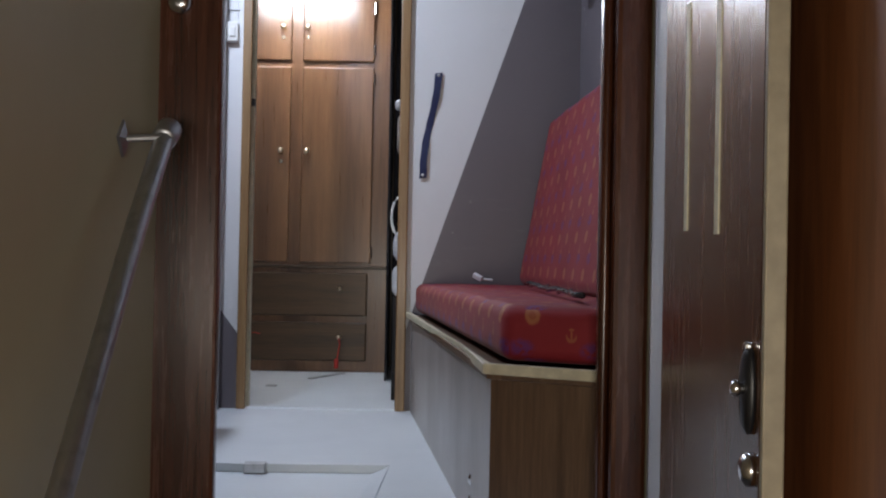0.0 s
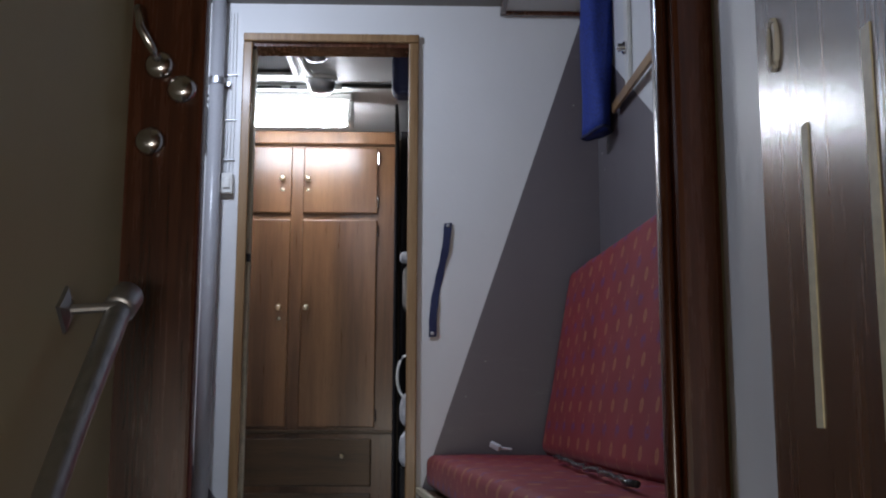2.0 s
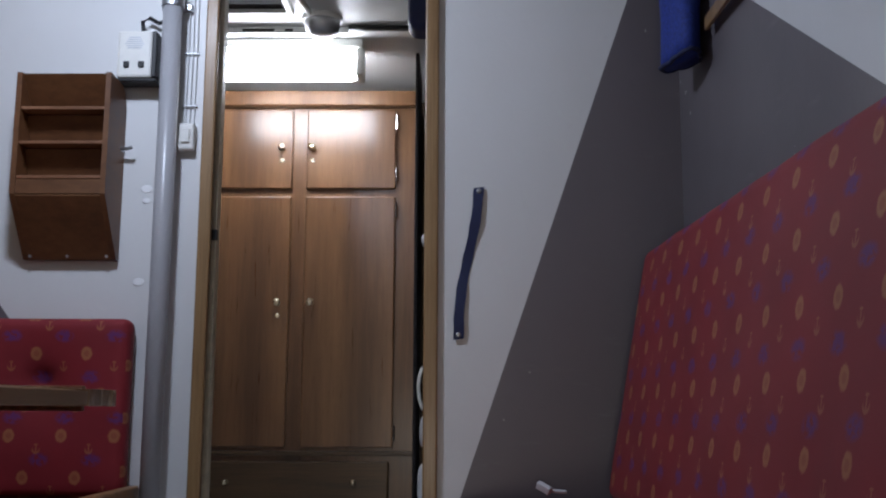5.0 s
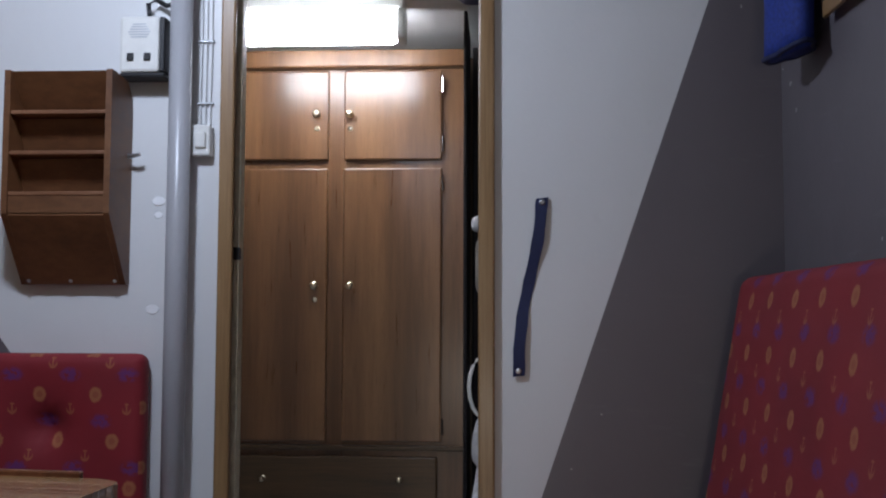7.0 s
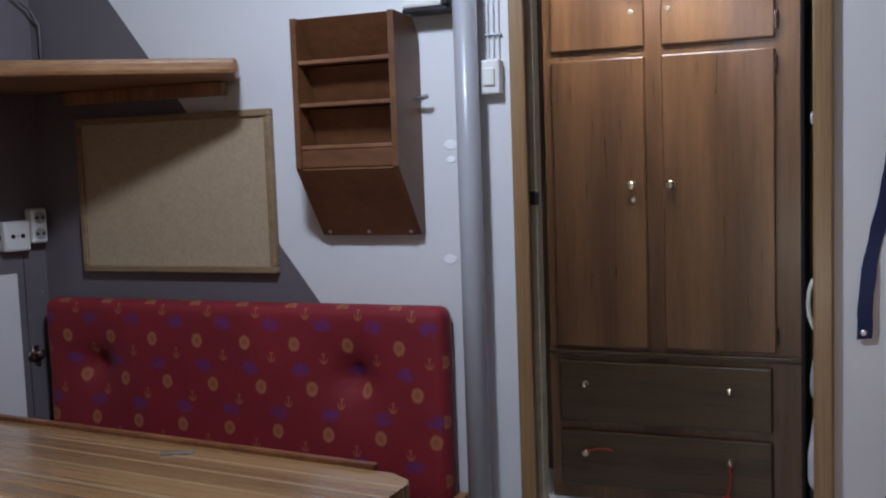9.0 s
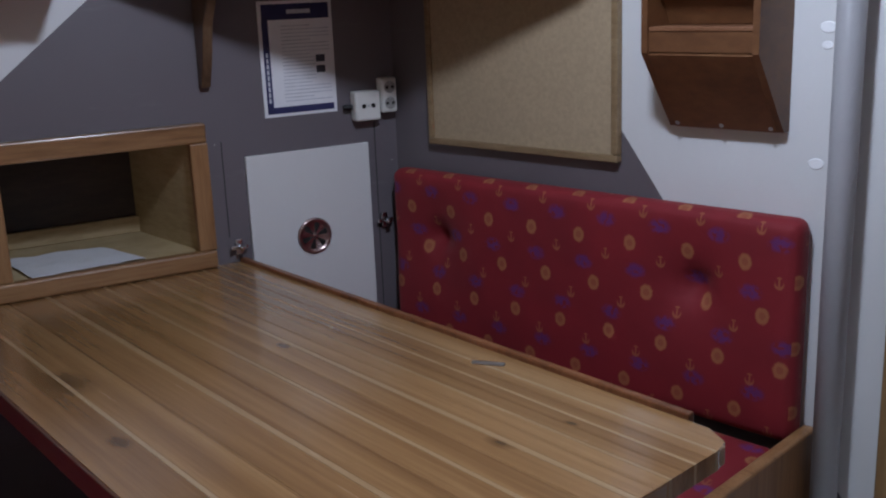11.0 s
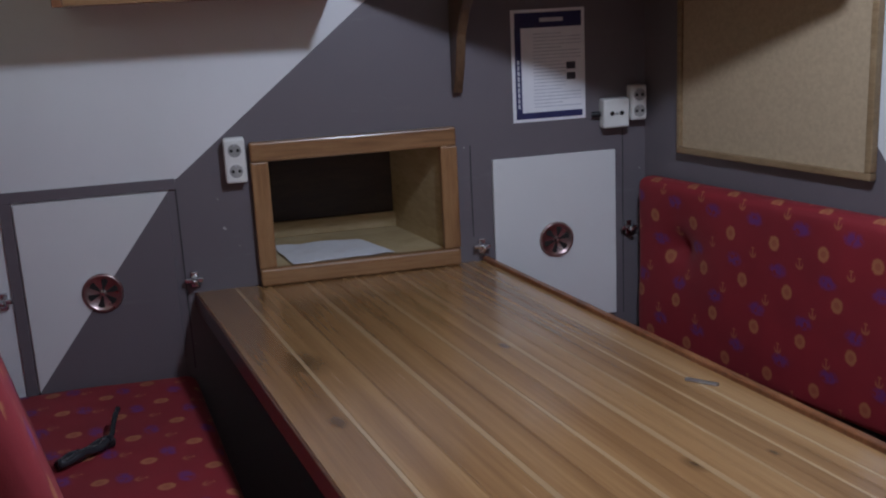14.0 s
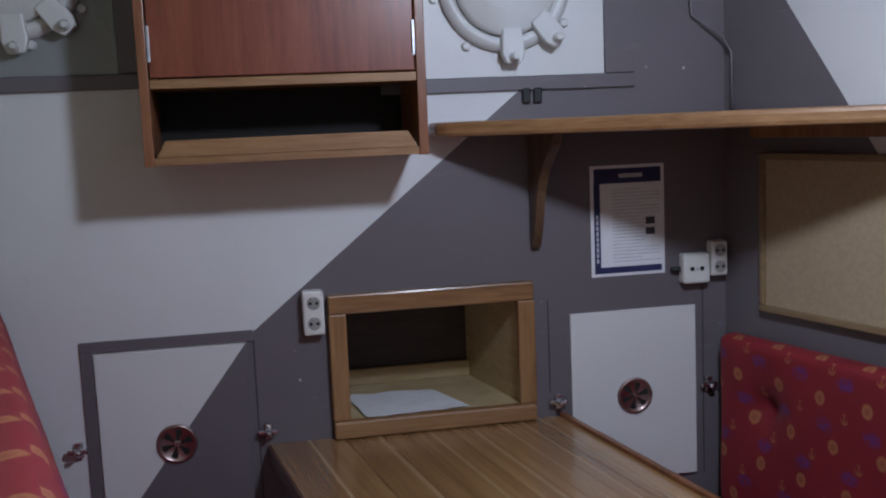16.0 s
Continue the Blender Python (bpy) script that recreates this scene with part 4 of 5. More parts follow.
bm.transform(Matrix(((-1, 0, 0, -0.86), (0, -0.235, 0.972, -1.674), (0, 0.972, 0.235, 0.53), (0, 0, 0, 1))))
part("pad", bm, CLOTH, pad, "", True)
tool = thing("black_strap", "crumpled glossy black strap lying on the seat", "strap", (-2.06, -1.50, 0.552))
for k, (lift, side_by) in enumerate(((0.009, 0.0), (0.016, 0.010), (0.011, -0.013))):
    run = [(-1.985 - 0.008 * i + side_by, -1.585 + 0.015 * i + 0.005 * math.sin(2.1 * i + k), 0.553 + lift + 0.004 * math.sin(1.6 * i + 2 * k)) for i in range(9)]
    part("band", tube(run, 0.009, 8), SHINY, tool, "", True)
part("tail", tube([(-2.045, -1.475, 0.566), (-2.065, -1.458, 0.572), (-2.085, -1.450, 0.584), (-2.10, -1.440, 0.600), (-2.12, -1.430, 0.604)], 0.006, 8), SHINY, tool, "", True)
part("buckle", box(-2.06, -2.03, -1.485, -1.457, 0.554, 0.578, 0.008), BLACK, tool)

table = thing("dinette_table", "varnished teak plank table fixed to the ship's side", "table", (-1.6, -0.85, 0))
TA, TB, TC, TD = Vector((-2.393, -1.160)), Vector((-2.190, -0.452)), Vector((-0.732, -0.606)), Vector((-0.760, -1.350))
widths = [0.085, 0.008, 0.075, 0.004, 0.07, 0.011, 0.055, 0.004, 0.05, 0.008, 0.045, 0.004, 0.04, 0.011, 0.03, 0.004, 0.028, 0.006, 0.024, 0.004, 0.022, 0.006, 0.02, 0.004, 0.02, 0.006, 0.05]
total, run = sum(widths), 0.0
for k, w in enumerate(widths):
    f0, f1 = run / total, (run + w) / total
    run += w
    g = 0.0005 / 0.74
    a, b = TA.lerp(TB, f0 + g * 0.3), TA.lerp(TB, f1 - g * 0.3)
    c, d = TD.lerp(TC, f1 - g * 0.3), TD.lerp(TC, f0 + g * 0.3)
    outline = [a, b, c, d]
    if k == len(widths) - 1:
        outline = [a, b, c + Vector((-0.05, 0.006)), c + Vector((-0.008, -0.022)), d]
    part("plank", prism([tuple(p) for p in outline], 0.722, 0.754, 0.0005), TABLE_PALE if 0.005 < w < 0.02 else TABLE, table)
edge = [TA, TD]
n = Vector((-(TD - TA).y, (TD - TA).x)).normalized()
part("edge_band", prism([tuple(TA), tuple(TD), tuple(TD - n * 0.006), tuple(TA - n * 0.006)], 0.712, 0.7535, 0.001), TABLE_EDGE, table, "dark edge band")
n2 = Vector((-(TC - TB).y, (TC - TB).x)).normalized()
stop = TB.lerp(TC, 0.94)
part("fiddle", prism([tuple(TB), tuple(stop), tuple(stop + n2 * 0.016), tuple(TB + n2 * 0.016)], 0.712, 0.764, 0.003), CABSIDE, table, "red-brown raised edge")
tip = TC + Vector((-0.010, -0.024))
part("end_band", prism([tuple(TD), tuple(tip), tuple(tip + Vector((0.007, -0.006))), tuple(TD + Vector((0.007, 0)))], 0.7225, 0.7525, 0.003), TABLE_END, table)
part("apron", prism([(-2.33, -1.09), (-0.97, -1.255), (-0.97, -1.225), (-2.33, -1.06)], 0.64, 0.7215, 0.003), PANEL, table)
part("support", prism([(-1.2, -0.9), (-1.14, -0.9), (-1.14, -0.98), (-1.2, -0.98)], 0.0, 0.7215, 0.004), PANEL, table)
part("bracket", box(-1.25, -0.92, -0.97, -0.92, 0.66, 0.7215, 0.006), UNLIT, table)
clip = thing("metal_clip", "thin grey metal clip lying on the table", "clip", (-1.215, -0.607, 0.754))
part("wire", box(-0.03, 0.03, -0.005, 0.005, 0, 0.004, 0.0015, Matrix.Translation((-1.215, -0.607, 0.7545)) @ pose(0, 0, 0, 0, 0, 25)), STEEL, clip)


# ---- ship's side ----
def hull_thing(name, label, category, y, off, z, group=""):
    return thing(name, label, category, m=HULL @ Matrix.Translation((along(y), off, z)), group=group)


def hbox(y0, y1, b0, b1, z0, z1, bevel=0.0):
    return box(along(y0), along(y1), b0, b1, z0, z1, bevel, HULL)


cubby = hull_thing("wall_cubby", "open plywood wall locker with a teak frame", "locker", -0.7569, 0, 0.755)
for b in (hbox(-0.512, -1.009, 0.001, 0.026, 1.066, 1.114, 0.005), hbox(-0.512, -1.009, 0.001, 0.03, 0.7555, 0.80, 0.006), ):
    part("frame_bar", b, TEAK_ALONG, cubby)
for b in (hbox(-0.5099, -0.5528, 0.001, 0.024, 0.80, 1.066, 0.004), hbox(-0.9682, -1.01, 0.001, 0.024, 0.80, 1.066, 0.004)):
    part("frame_bar", b, TEAK_UP, cubby)
part("floor_board", hbox(-0.5324, -0.9865, -0.34, 0.0, 0.785, 0.797), PLY, cubby)
part("top_board", hbox(-0.5324, -0.9865, -0.34, 0.0, 1.07, 1.079), PLY, cubby)
part("side_board", prism([(along(-0.5447), 0.0), (along(-0.5355), 0.0), (along(-0.5987), -0.34), (along(-0.609), -0.34)], 0.797, 1.07, 0, HULL), PLY, cubby)
part("side_board", hbox(-0.9763, -0.9855, -0.34, 0.0, 0.797, 1.07), PLY, cubby)
# dark brown board with the recess's shade painted in
part("back_board", hbox(-0.5324, -0.9865, -0.355, -0.341, 0.785, 1.079), BACKWOOD, cubby, "back darkened as if in shade")
part("batten", hbox(-0.5477, -0.9712, -0.34, -0.325, 0.798, 0.84, 0.002), PLY, cubby)
sheet = hull_thing("paper_sheet", "sheet of white paper lying in the locker", "paper", -0.7875, -0.15, 0.798)
bm = bmesh.new()
corner = [Vector((-2.306, -0.934)), Vector((-2.255, -0.675)), Vector((-2.459, -0.688)), Vector((-2.529, -0.908))]
grid = []
for i in range(13):
    row = []
    for j in range(11):
        p = corner[0].lerp(corner[1], i / 12).lerp(corner[3].lerp(corner[2], i / 12), j / 10)
        row.append(bm.verts.new((p.x, p.y, 0.8025 + 0.0035 * noise.noise(Vector((p.x * 16, p.y * 16, 1))) + 0.001 * noise.noise(Vector((p.x * 45, p.y * 45, 5))))))
    grid.append(row)
for i in range(12):
    for j in range(10):
        bm.faces.new((grid[i][j], grid[i + 1][j], grid[i + 1][j + 1], grid[i][j + 1]))
bmesh.ops.recalc_face_normals(bm, faces=bm.faces)
if bm.faces[0].normal.z < 0:
    bmesh.ops.reverse_faces(bm, faces=bm.faces)
low = bmesh.ops.extrude_face_region(bm, geom=list(bm.faces))["geom"]
bmesh.ops.translate(bm, vec=(0, 0, 0.001), verts=[v for v in low if isinstance(v, bmesh.types.BMVert)])
bmesh.ops.recalc_face_normals(bm, faces=bm.faces)
part("sheet", bm, PAPER, sheet)


def vent_hatch(y0, y1, z0, z1, y_vent, z_vent, split, label):
    h = hull_thing("vent_hatch", label, "hatch", (y0 + y1) / 2, 0, z0, "vent hatches")
    bm = hbox(y0, y1, 0.001, 0.010, z0, z1, 0.0015)
    if split:
        p3, p4 = HULL @ Vector((along(y0), 0, z1)), HULL @ Vector((along(-1.5361), 0, 0.555))
        no = (p4 - p3).cross(HULL.to_3x3() @ Vector((0, 1, 0))).normalized()
        no = no if no.z < 0 else -no
        paint_split(bm, ((p3, no),))
        for f in bm.faces:
            f.material_index = 1 if (f.calc_center_median() - p3).dot(no) > 0 else 0
    panel = part("panel", bm, [HATCH, GREY] if split else HATCH, h)
    c = HULL @ Matrix.Translation((along(y_vent), 0.010, z_vent)) @ pose(0, 0, 0, -90)
    vent = part("vent", lathe([(0.048, 0), (0.048, 0.004), (0.044, 0.008), (0.040, 0.006), (0.038, 0.004)], c, 28), COPPER, h, "round copper-coloured vent", True)
    for k in range(6):
        a = k * math.pi / 3 + 0.3
        bm = prism([(0.009 * math.cos(a - 0.22), 0.009 * math.sin(a - 0.22)), (0.034 * math.cos(a - 0.25), 0.034 * math.sin(a - 0.25)), (0.036 * math.cos(a), 0.036 * math.sin(a)), (0.034 * math.cos(a + 0.25), 0.034 * math.sin(a + 0.25)), (0.009 * math.cos(a + 0.22), 0.009 * math.sin(a + 0.22))], 0.0035, 0.0048, 0, c)
        part("slot", bm, UNLIT, vent, "dark slot")
    part("vent_knob", lathe([(0.008, 0.003), (0.008, 0.008), (0.004, 0.012)], c, 12), CHROME, vent)
    return h


vent_hatch(-1.203, -1.54, 0.52, 1.012, -1.372, 0.782, True, "vent hatch painted half white and half grey")
vent_hatch(-0.087, -0.417, 0.565, 1.018, -0.253, 0.791, False, "plain white vent hatch with a round vent")
border = hull_thing("trim_1", "grey painted border strip round the hatch", "trim", -1.3788, 0, 0.5)
border["kind"] = "structure"
part("strip", hbox(-1.184, -1.5692, 0.001, 0.006, 1.016, 1.042, 0.001), GREY, border)
part("strip", hbox(-1.544, -1.5692, 0.001, 0.006, 0.5, 1.016, 0.001), GREY, border)
for y, z in ((-1.588, 0.787), (-1.163, 0.790), (-0.452, 0.795), (-0.052, 0.803)):
    latch = hull_thing("hatch_latch", "small chrome turn latch beside a hatch", "latch", y, 0, z, "hatch latches")
    part("base", hbox(y - 0.009, y + 0.009, 0.001, 0.012, z - 0.02, z + 0.02, 0.003), CHROME, latch)
    part("bolt", hbox(y - 0.024, y + 0.02, 0.012, 0.022, z - 0.006, z + 0.006, 0.003), CHROME, latch)
    part("knob", lathe([(0.006, 0), (0.006, 0.012), (0.009, 0.016), (0.004, 0.022)], HULL @ Matrix.Translation((along(y), 0.018, z)) @ pose(0, 0, 0, -90), 12), CHROME, latch, "", True)


def socket(y0, y1, z0, z1, holes, label, double):
    s = hull_thing("wall_socket", label, "socket", (y0 + y1) / 2, 0, z0, "wall sockets")
    case = part("case", hbox(y0, y1, 0.001, 0.036, z0, z1, 0.006), PLASTIC, s)
    ym = (y0 + y1) / 2
    if double:
        for z in (z0 + 0.27 * (z1 - z0), z0 + 0.73 * (z1 - z0)):
            c = HULL @ Matrix.Translation((along(ym), 0.0355, z)) @ pose(0, 0, 0, -90)
            well = part("well", lathe([(0.0195, 0), (0.0195, 0.002), (0.017, 0.0022)], c, 20), PLASTIC, s)
            part("well_shade", lathe([(0.016, 0.0018), (0.016, 0.0026)], c, 20), WELL, well)
            for d in (-0.008, 0.008):
                part("pin_hole", lathe([(0.0042, 0.002), (0.0042, 0.0034)], c @ Matrix.Translation((d, 0, 0)), 8), UNLIT, well)
            part("earth_clip", hbox(ym - 0.002, ym + 0.002, 0.038, 0.040, z + 0.011, z + 0.016), STEEL, well)
    else:
        for d in (-0.013, 0.013):
            part("pin_hole", lathe([(0.006, 0), (0.006, 0.002)], HULL @ Matrix.Translation((along(ym + d), 0.0355, (z0 + z1) / 2)) @ pose(0, 0, 0, -90), 10), UNLIT, case)
        part("screw", lathe([(0.003, 0), (0.003, 0.002)], HULL @ Matrix.Translation((along(ym), 0.0355, (z0 + z1) / 2)) @ pose(0, 0, 0, -90), 8), STEEL, case)
    return s


socket(-1.0187, -1.068, 1.022, 1.13, 2, "white double wall socket beside the locker", True)
socket(-0.0573, -0.1281, 1.078, 1.155, 1, "square white aerial socket with two holes", False)
socket(-0.0101, -0.0532, 1.094, 1.185, 2, "white double wall socket in the corner", True)
plug = hull_thing("cable_stub", "short black cable stub beside the socket", "cable", -0.1408, 0, 1.11)
part("stub", tube([HULL @ Vector((along(-0.1292), 0.015, 1.115)), HULL @ Vector((along(-0.1513), 0.012, 1.115))], 0.007, 8), BLACK, plug)

poster = hull_thing("notice", "printed white notice with a navy border", "notice", -0.2584, 0, 1.107)
part("sheet", hbox(-0.164, -0.356, 0.001, 0.0025, 1.107, 1.391), PAPER, poster)
part("header", hbox(-0.1726, -0.3463, 0.0025, 0.0031, 1.345, 1.383), PRINT_BLUE, poster, "navy header band")
part("side_band", hbox(-0.3313, -0.3474, 0.0025, 0.0031, 1.123, 1.345), PRINT_BLUE, poster, "navy side band")
part("footer", hbox(-0.1726, -0.3474, 0.0025, 0.0033, 1.115, 1.131), PRINT_BLUE, poster, "navy footer band")
part("title_bar", hbox(-0.2208, -0.282, 0.0031, 0.0036, 1.359, 1.369), PRINT_GREY, poster)
for k in range(9):
    part("side_text", hbox(-0.3367, -0.3421, 0.0031, 0.0036, 1.143 + 0.014 * k, 1.154 + 0.014 * k), PRINT_GREY, poster)
for k in range(22):
    z = 1.328 - 0.0088 * k
    w = 0.125 if k % 4 else 0.075
    w = min(w, 0.085) if 8 <= k <= 15 else w
    part("text_line", hbox(-0.300 + w, -0.300, 0.0025, 0.003, z, z + 0.0026), PRINT_GREY, poster)
for z in (1.228, 1.255):
    part("picture", hbox(-0.1897, -0.2133, 0.0025, 0.0032, z - 0.018, z), PRINT_BLACK, poster)

# corner shelf with its bracket
shelf = thing("corner_shelf", "pale wooden corner shelf above the notice", "shelf", (-1.95, -0.2, 1.485))
part("board", prism([(-2.072, -0.006), (-1.43, -0.006), (-1.332, -0.163), (-2.165, -0.755), (-2.20, -0.768), (-2.274, -0.752)], 1.482, 1.517, 0.010), TEAK_ALONG, shelf)
part("batten", box(-1.95, -1.47, -0.03, -0.006, 1.448, 1.4815, 0.003), TEAK_LIGHT, shelf)
part("bracket", upright([(0.0, 1.4815), (0.0, 1.20), (0.018, 1.195), (0.05, 1.26), (0.075, 1.34), (0.12, 1.40), (0.20, 1.455), (0.22, 1.4815)], -0.012, 0.012, 0.004, HULL @ Matrix.Translation((along(-0.4993), 0.001, 0)) @ pose(0, 0, 0, 0, 0, 90)), PANEL, shelf, "shaped dark wood bracket")

# wall cabinet
cabinet = hull_thing("wall_cabinet", "red mahogany wall cabinet with an open lower shelf", "cabinet", -1.1365, 0, 1.450)
CY0, CY1 = -0.792, -1.376
D = 0.24
part("side", hbox(CY0, CY0 - 0.020, 0.001, D, 1.449, 2.1, 0.002), CABSIDE, cabinet)
part("side", hbox(CY1 + 0.020, CY1, 0.001, D, 1.449, 2.1, 0.002), CABSIDE, cabinet)
part("bottom", hbox(CY0 - 0.021, CY1 + 0.021, 0.001, D - 0.002, 1.451, 1.467), TEAK_ALONG, cabinet)
part("shelf", hbox(CY0 - 0.021, CY1 + 0.021, 0.001, D - 0.001, 1.610, 1.630, 0.002), TEAK_ALONG, cabinet)
# the open shelf's inner shade is put into this back's colour
part("back", hbox(CY0 - 0.021, CY1 + 0.021, 0.001, 0.008, 1.467, 2.1), UNLIT, cabinet, "back darkened as if in shade")
part("top", hbox(CY0 - 0.021, CY1 + 0.021, 0.001, D - 0.002, 2.08, 2.1), TEAK_ALONG, cabinet)
lip = upright([(along(CY0) + 0.024, 1.467), (along(CY1) - 0.024, 1.467), (along(CY1) - 0.045, 1.503), (along(CY0) + 0.045, 1.503)], D - 0.016, D - 0.002, 0.002, HULL)
part("front_lip", lip, TEAK_ALONG, cabinet)
leafs = part("door", hbox(CY0 - 0.023, CY1 + 0.023, D - 0.018, D - 0.003, 1.633, 2.078, 0.002), CABWOOD, cabinet, "red mahogany door")
for y in (CY0 - 0.024, CY1 + 0.024):
    part("hinge", hbox(y - 0.003, y + 0.003, D - 0.006, D + 0.002, 1.665, 1.74, 0.001), STEEL, leafs)
for y in (CY0 - 0.03, CY1 + 0.03):
    part("corner_catch", hbox(y - 0.006, y + 0.006, D - 0.03, D - 0.018, 1.468, 1.477, 0.002), PLASTIC, cabinet)


# portholes with steel deadlights on framed plates
def porthole(yc, zc, y0, y1, z0, label, paint):
    p = hull_thing("porthole", label, "porthole", yc, 0, z0, "portholes")
    part("plate", hbox(y0, y1, 0.001, 0.006, z0 + 0.035, 2.12), paint, p, "painted plate")
    part("frame_bar", hbox(y0 + 0.075, y1 - 0.03, 0.001, 0.012, z0, z0 + 0.034, 0.002), GREY, p, "grey frame bar")
    part("frame_bar", hbox(y0 + 0.075, y0 + 0.001, 0.001, 0.012, z0 + 0.035, 2.12, 0.002), GREY, p, "grey frame bar")
    c = HULL @ Matrix.Translation((along(yc), 0.006, zc)) @ pose(0, 0, 0, -90)
    part("ring", lathe([(0.165, 0), (0.165, 0.014), (0.150, 0.026), (0.135, 0.026), (0.130, 0.012)], c, 40), PORT, p, "", True)
    cover = part("deadlight", lathe([(0.128, 0.010), (0.128, 0.030), (0.120, 0.040), (0.05, 0.048), (0.01, 0.050)], c, 40), PORT, p, "white painted steel cover", True)
    part("boss", lathe([(0.03, 0.045), (0.03, 0.056), (0.024, 0.060)], c, 20), BLACK, cover)
    for k in range(8):
        a = k * math.pi / 4 + 0.2
        part("bolt", lathe([(0.012, 0.0), (0.012, 0.006), (0.009, 0.012)], c @ Matrix.Translation((0.178 * math.cos(a), 0.178 * math.sin(a), 0)), 8), PORT, p)
    for a in (1.62, 2.28, -0.7):
        lug = prism([(0.11, -0.024), (0.17, -0.028), (0.195, -0.018), (0.195, 0.018), (0.17, 0.028), (0.11, 0.024)], 0.022, 0.048, 0.004, c @ pose(0, 0, 0, 0, 0, math.degrees(a)))
        part("lug", lug, PORT, p)
        part("wing_nut", lathe([(0.012, 0.048), (0.012, 0.06), (0.007, 0.072)], c @ Matrix.Translation((0.18 * math.cos(a), 0.18 * math.sin(a), 0)), 10), PORT, p)
    return p


porthole(-0.5579, 1.845, -0.3142, -0.8284, 1.587, "white painted steel porthole cover on a framed plate", HATCH)
porthole(-1.6448, 1.90, -1.4371, -1.9773, 1.622, "painted steel porthole cover beside the cabinet", DULL)
hinge = hull_thing("plate_hinge", "small black hinge under the porthole plate", "hinge", -0.4877, 0, 1.555)
for d in (-0.014, 0.014):
    part("leaf", hbox(-0.497 + d - 0.010, -0.497 + d + 0.010, 0.001, 0.014, 1.555, 1.593, 0.003), BLACK, hinge)

# floor hatch and clips
hatch = thing("floor_hatch", "white floor plate sunk below the cabin floor edge", "hatch", (-0.45, -1.5, -0.05))
hatch["kind"] = "structure"
part("panel", prism([(-0.80, -1.052), (-0.10, -1.042), (-0.16, -2.24), (-0.80, -2.24)], -0.049, -0.022), FLOOR, hatch)
bm = prism([(-0.128, -1.045), (-0.175, -1.046), (-0.25, -2.19), (-0.204, -2.19)], -0.0215, -0.001)
for v in bm.verts:
    if v.co.z > -0.01 and v.co.x < (-0.14 - 0.066 * (-1.045 - v.co.y)):
        v.co.z = -0.021
part("ramp", bm, FLOOR, hatch, "sloping white edge")
part("nosing", box(-0.80, -0.14, -1.058, -1.046, -0.022, 0.004, 0.003), FLOOR, hatch, "bright worn edge")
part("ring_pull", box(-0.535, -0.475, -1.085, -1.045, -0.02, 0.007, 0.002), STEEL, hatch)
pull = thing("floor_clip", "small steel lifting plate in the alcove floor", "plate", (-0.744, 0.93, -0.03))
part("plate", box(-0.77, -0.72, 0.91, 0.96, -0.03, -0.026, 0.001), STEEL, pull)

# white wall patches with their reflected shine painted in, corner cable, ledge, cloth in the alcove
for x, z, r in ((-0.895, 1.308, 0.016), (-0.895, 1.275, 0.011), (-0.905, 1.052, 0.016)):
    patch = thing("paint_patch", "small white wall dab with its shine in the colour", "paint", (x, -0.001, z), group="paint dabs")
    part("dab", lathe([(r, 0), (r * 0.9, 0.0012)], facing((x, -0.0005, z), (0, -1, 0)) @ Matrix.Diagonal((1, 0.7, 1, 1)), 12), BRIGHT_DAB, patch)
cable = thing("corner_cable", "grey painted cable in the wall corner", "cable", (-2.03, -0.02, 1.52))
part("run", tube([(-2.030, -0.012, 1.52), (-2.030, -0.012, 1.66), (-2.045, -0.03, 1.70), (-2.075, -0.10, 1.76), (-2.08, -0.11, 1.9), (-2.08, -0.11, 2.13)], 0.004, 8), GREY, cable, "", True)
ledge = hull_thing("trim_2", "pale ledge where the bench meets the ship's side", "trim", -1.3788, 0, 0.53)
ledge["kind"] = "structure"
part("strip", hbox(-1.2323, -1.6246, 0.001, 0.022, 0.512, 0.536, 0.003), HATCH, ledge)
rag = thing("hanging_cloth", "dark blue cloth hanging at the alcove ceiling", "cloth", (-0.16, 0.53, 2.0))
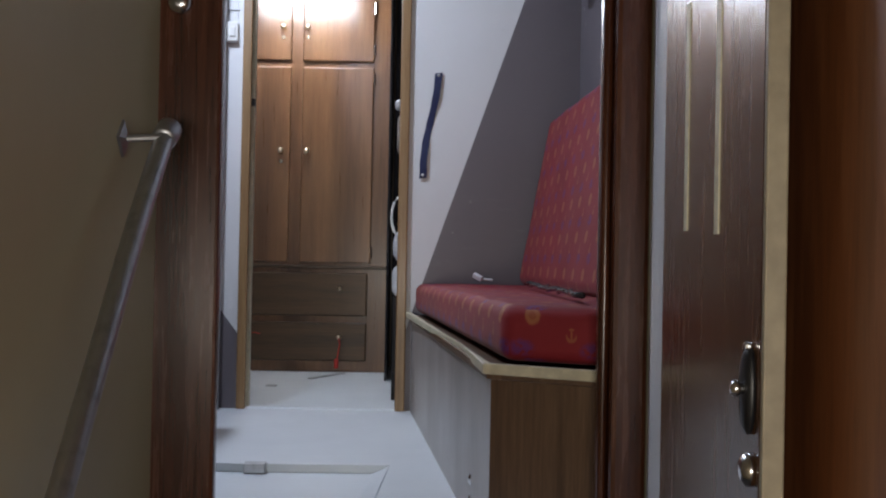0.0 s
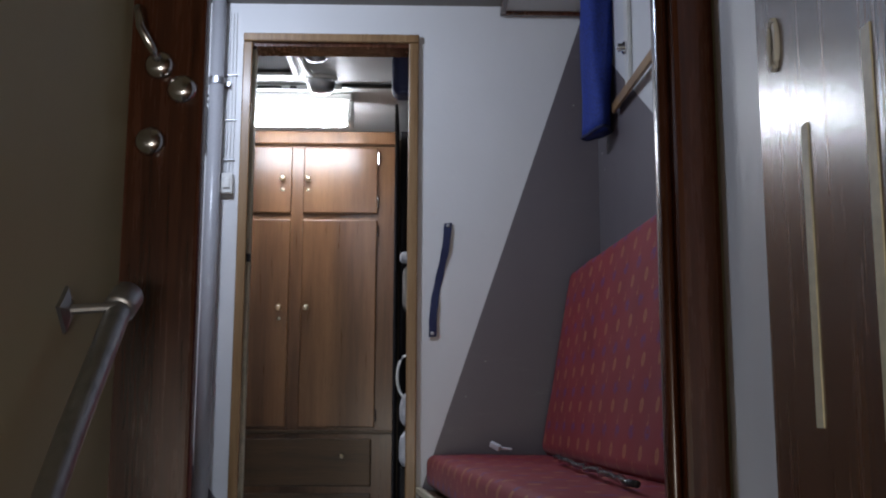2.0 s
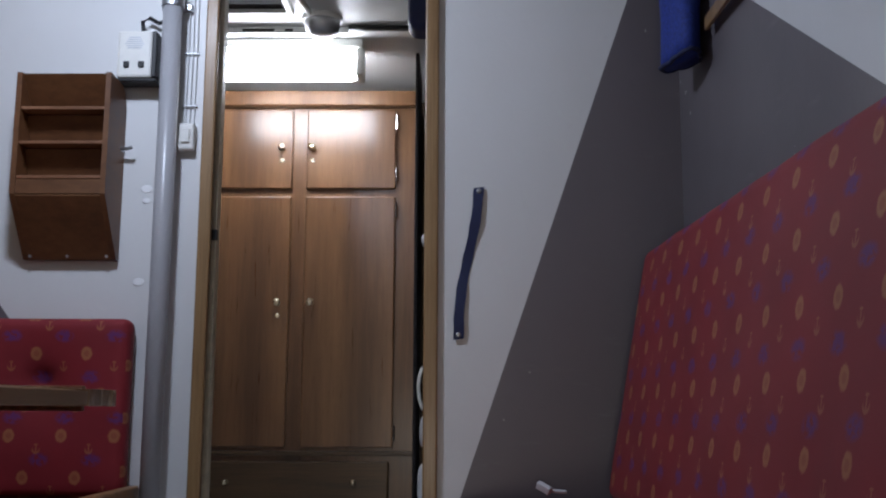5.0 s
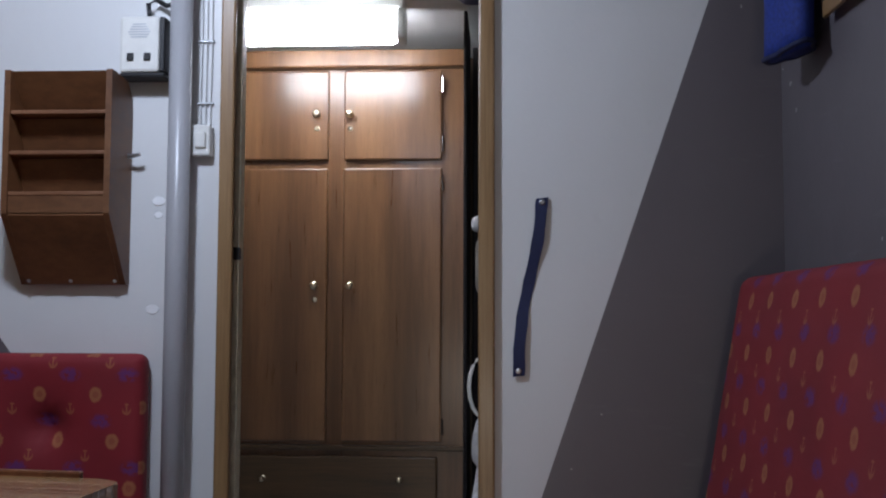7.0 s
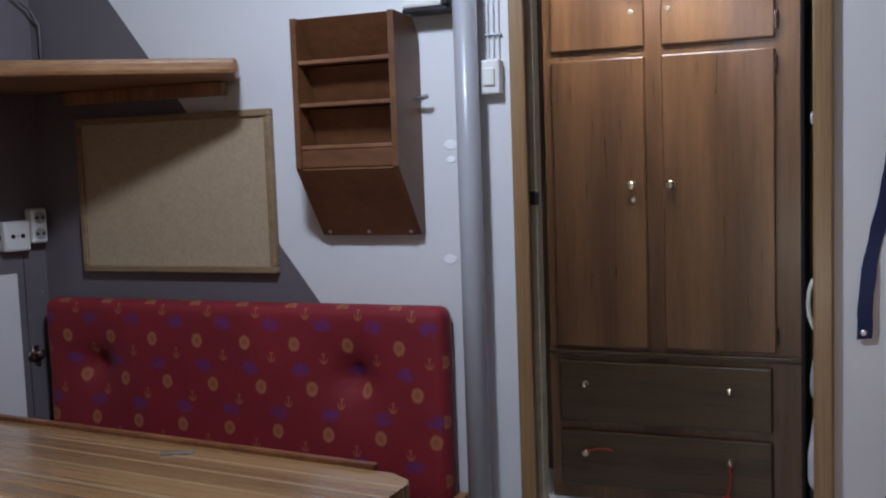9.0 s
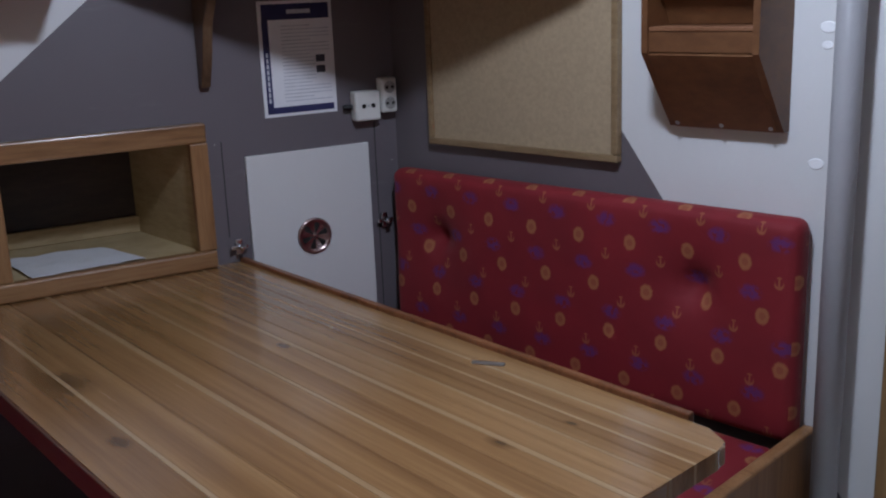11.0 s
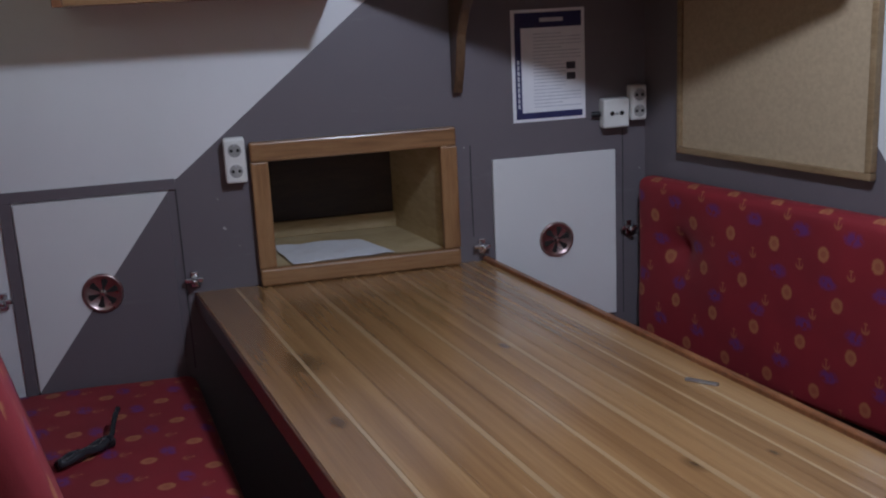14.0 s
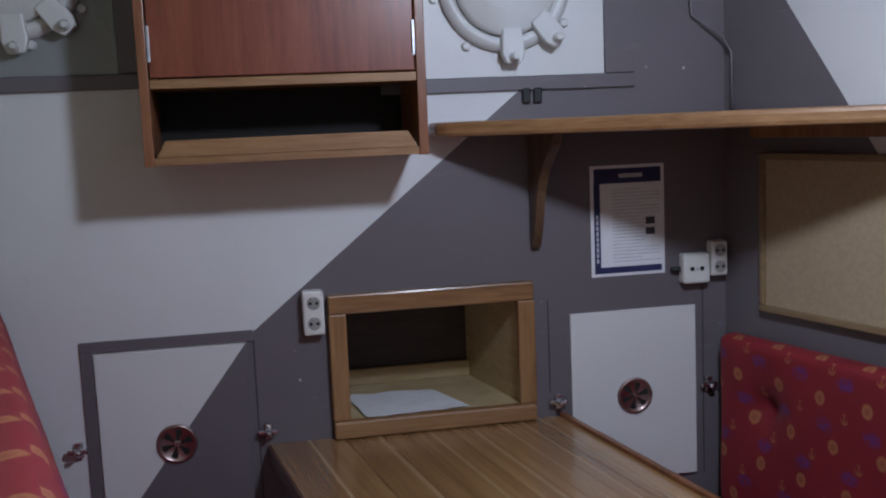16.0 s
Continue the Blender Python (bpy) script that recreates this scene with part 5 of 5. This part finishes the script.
part("fold", cushion([(-0.215, 0.46), (-0.10, 0.46), (-0.10, 0.60), (-0.215, 0.60)], 1.95, 2.138, 0.035, 0.0), NAVY, rag, "", True)
holder = thing("wire_holder", "bent thin wire holder on the white wall", "holder", (-1.0, -0.02, 1.86))
part("frame_wire", tube([(-1.06, -0.004, 1.95), (-1.06, -0.03, 1.87), (-0.955, -0.03, 1.87), (-0.955, -0.004, 1.95)], 0.003, 6), STEEL, holder)
part("cross_wire", tube([(-1.045, -0.03, 1.90), (-1.0, -0.035, 1.892), (-0.965, -0.03, 1.905)], 0.003, 6), BLACK, holder)
part("cross_wire", tube([(-1.04, -0.03, 1.878), (-1.0, -0.034, 1.885), (-0.97, -0.03, 1.88)], 0.003, 6), BLACK, holder)
scrap = thing("paper_scrap", "torn white paper scrap behind the seat cushion", "paper", (0.2, -0.06, 0.51))
part("scrap", box(-0.03, 0.03, -0.008, 0.008, 0, 0.008, 0.003, Matrix.Translation((0.20, -0.055, 0.512)) @ pose(0, 0, 0, 8, 4, 6)), PAPER, scrap)
part("corner", box(-0.02, 0.02, -0.008, 0.008, 0, 0.02, 0.003, Matrix.Translation((0.17, -0.06, 0.516)) @ pose(0, 0, 0, 20, 25, -30)), PAPER, scrap)
cord2 = thing("dark_cord", "dark shiny cord lying along the backrest foot", "cord", (0.29, -1.2, 0.515))
part("cord", tube([(0.288 + 0.006 * math.sin(k * 1.7), -0.75 - 0.055 * k, 0.518 + 0.004 * math.sin(k * 2.3)) for k in range(20)], 0.007, 8), SHINY, cord2, "", True)
seams = hull_thing("trim_3", "thin dark panel seams of the ship's side", "trim", -1.0409, 0, 0.5)
seams["kind"] = "structure"
part("seam", hbox(-1.183, -1.1859, 0.0005, 0.002, 0.56, 1.016), PIPE_DARK, seams)
part("seam", hbox(-0.4698, -0.4724, 0.0005, 0.002, 0.82, 1.06), PIPE_DARK, seams)
part("seam", hbox(-0.0624, -0.0644, 0.0005, 0.002, 0.56, 1.07), PIPE_DARK, seams)
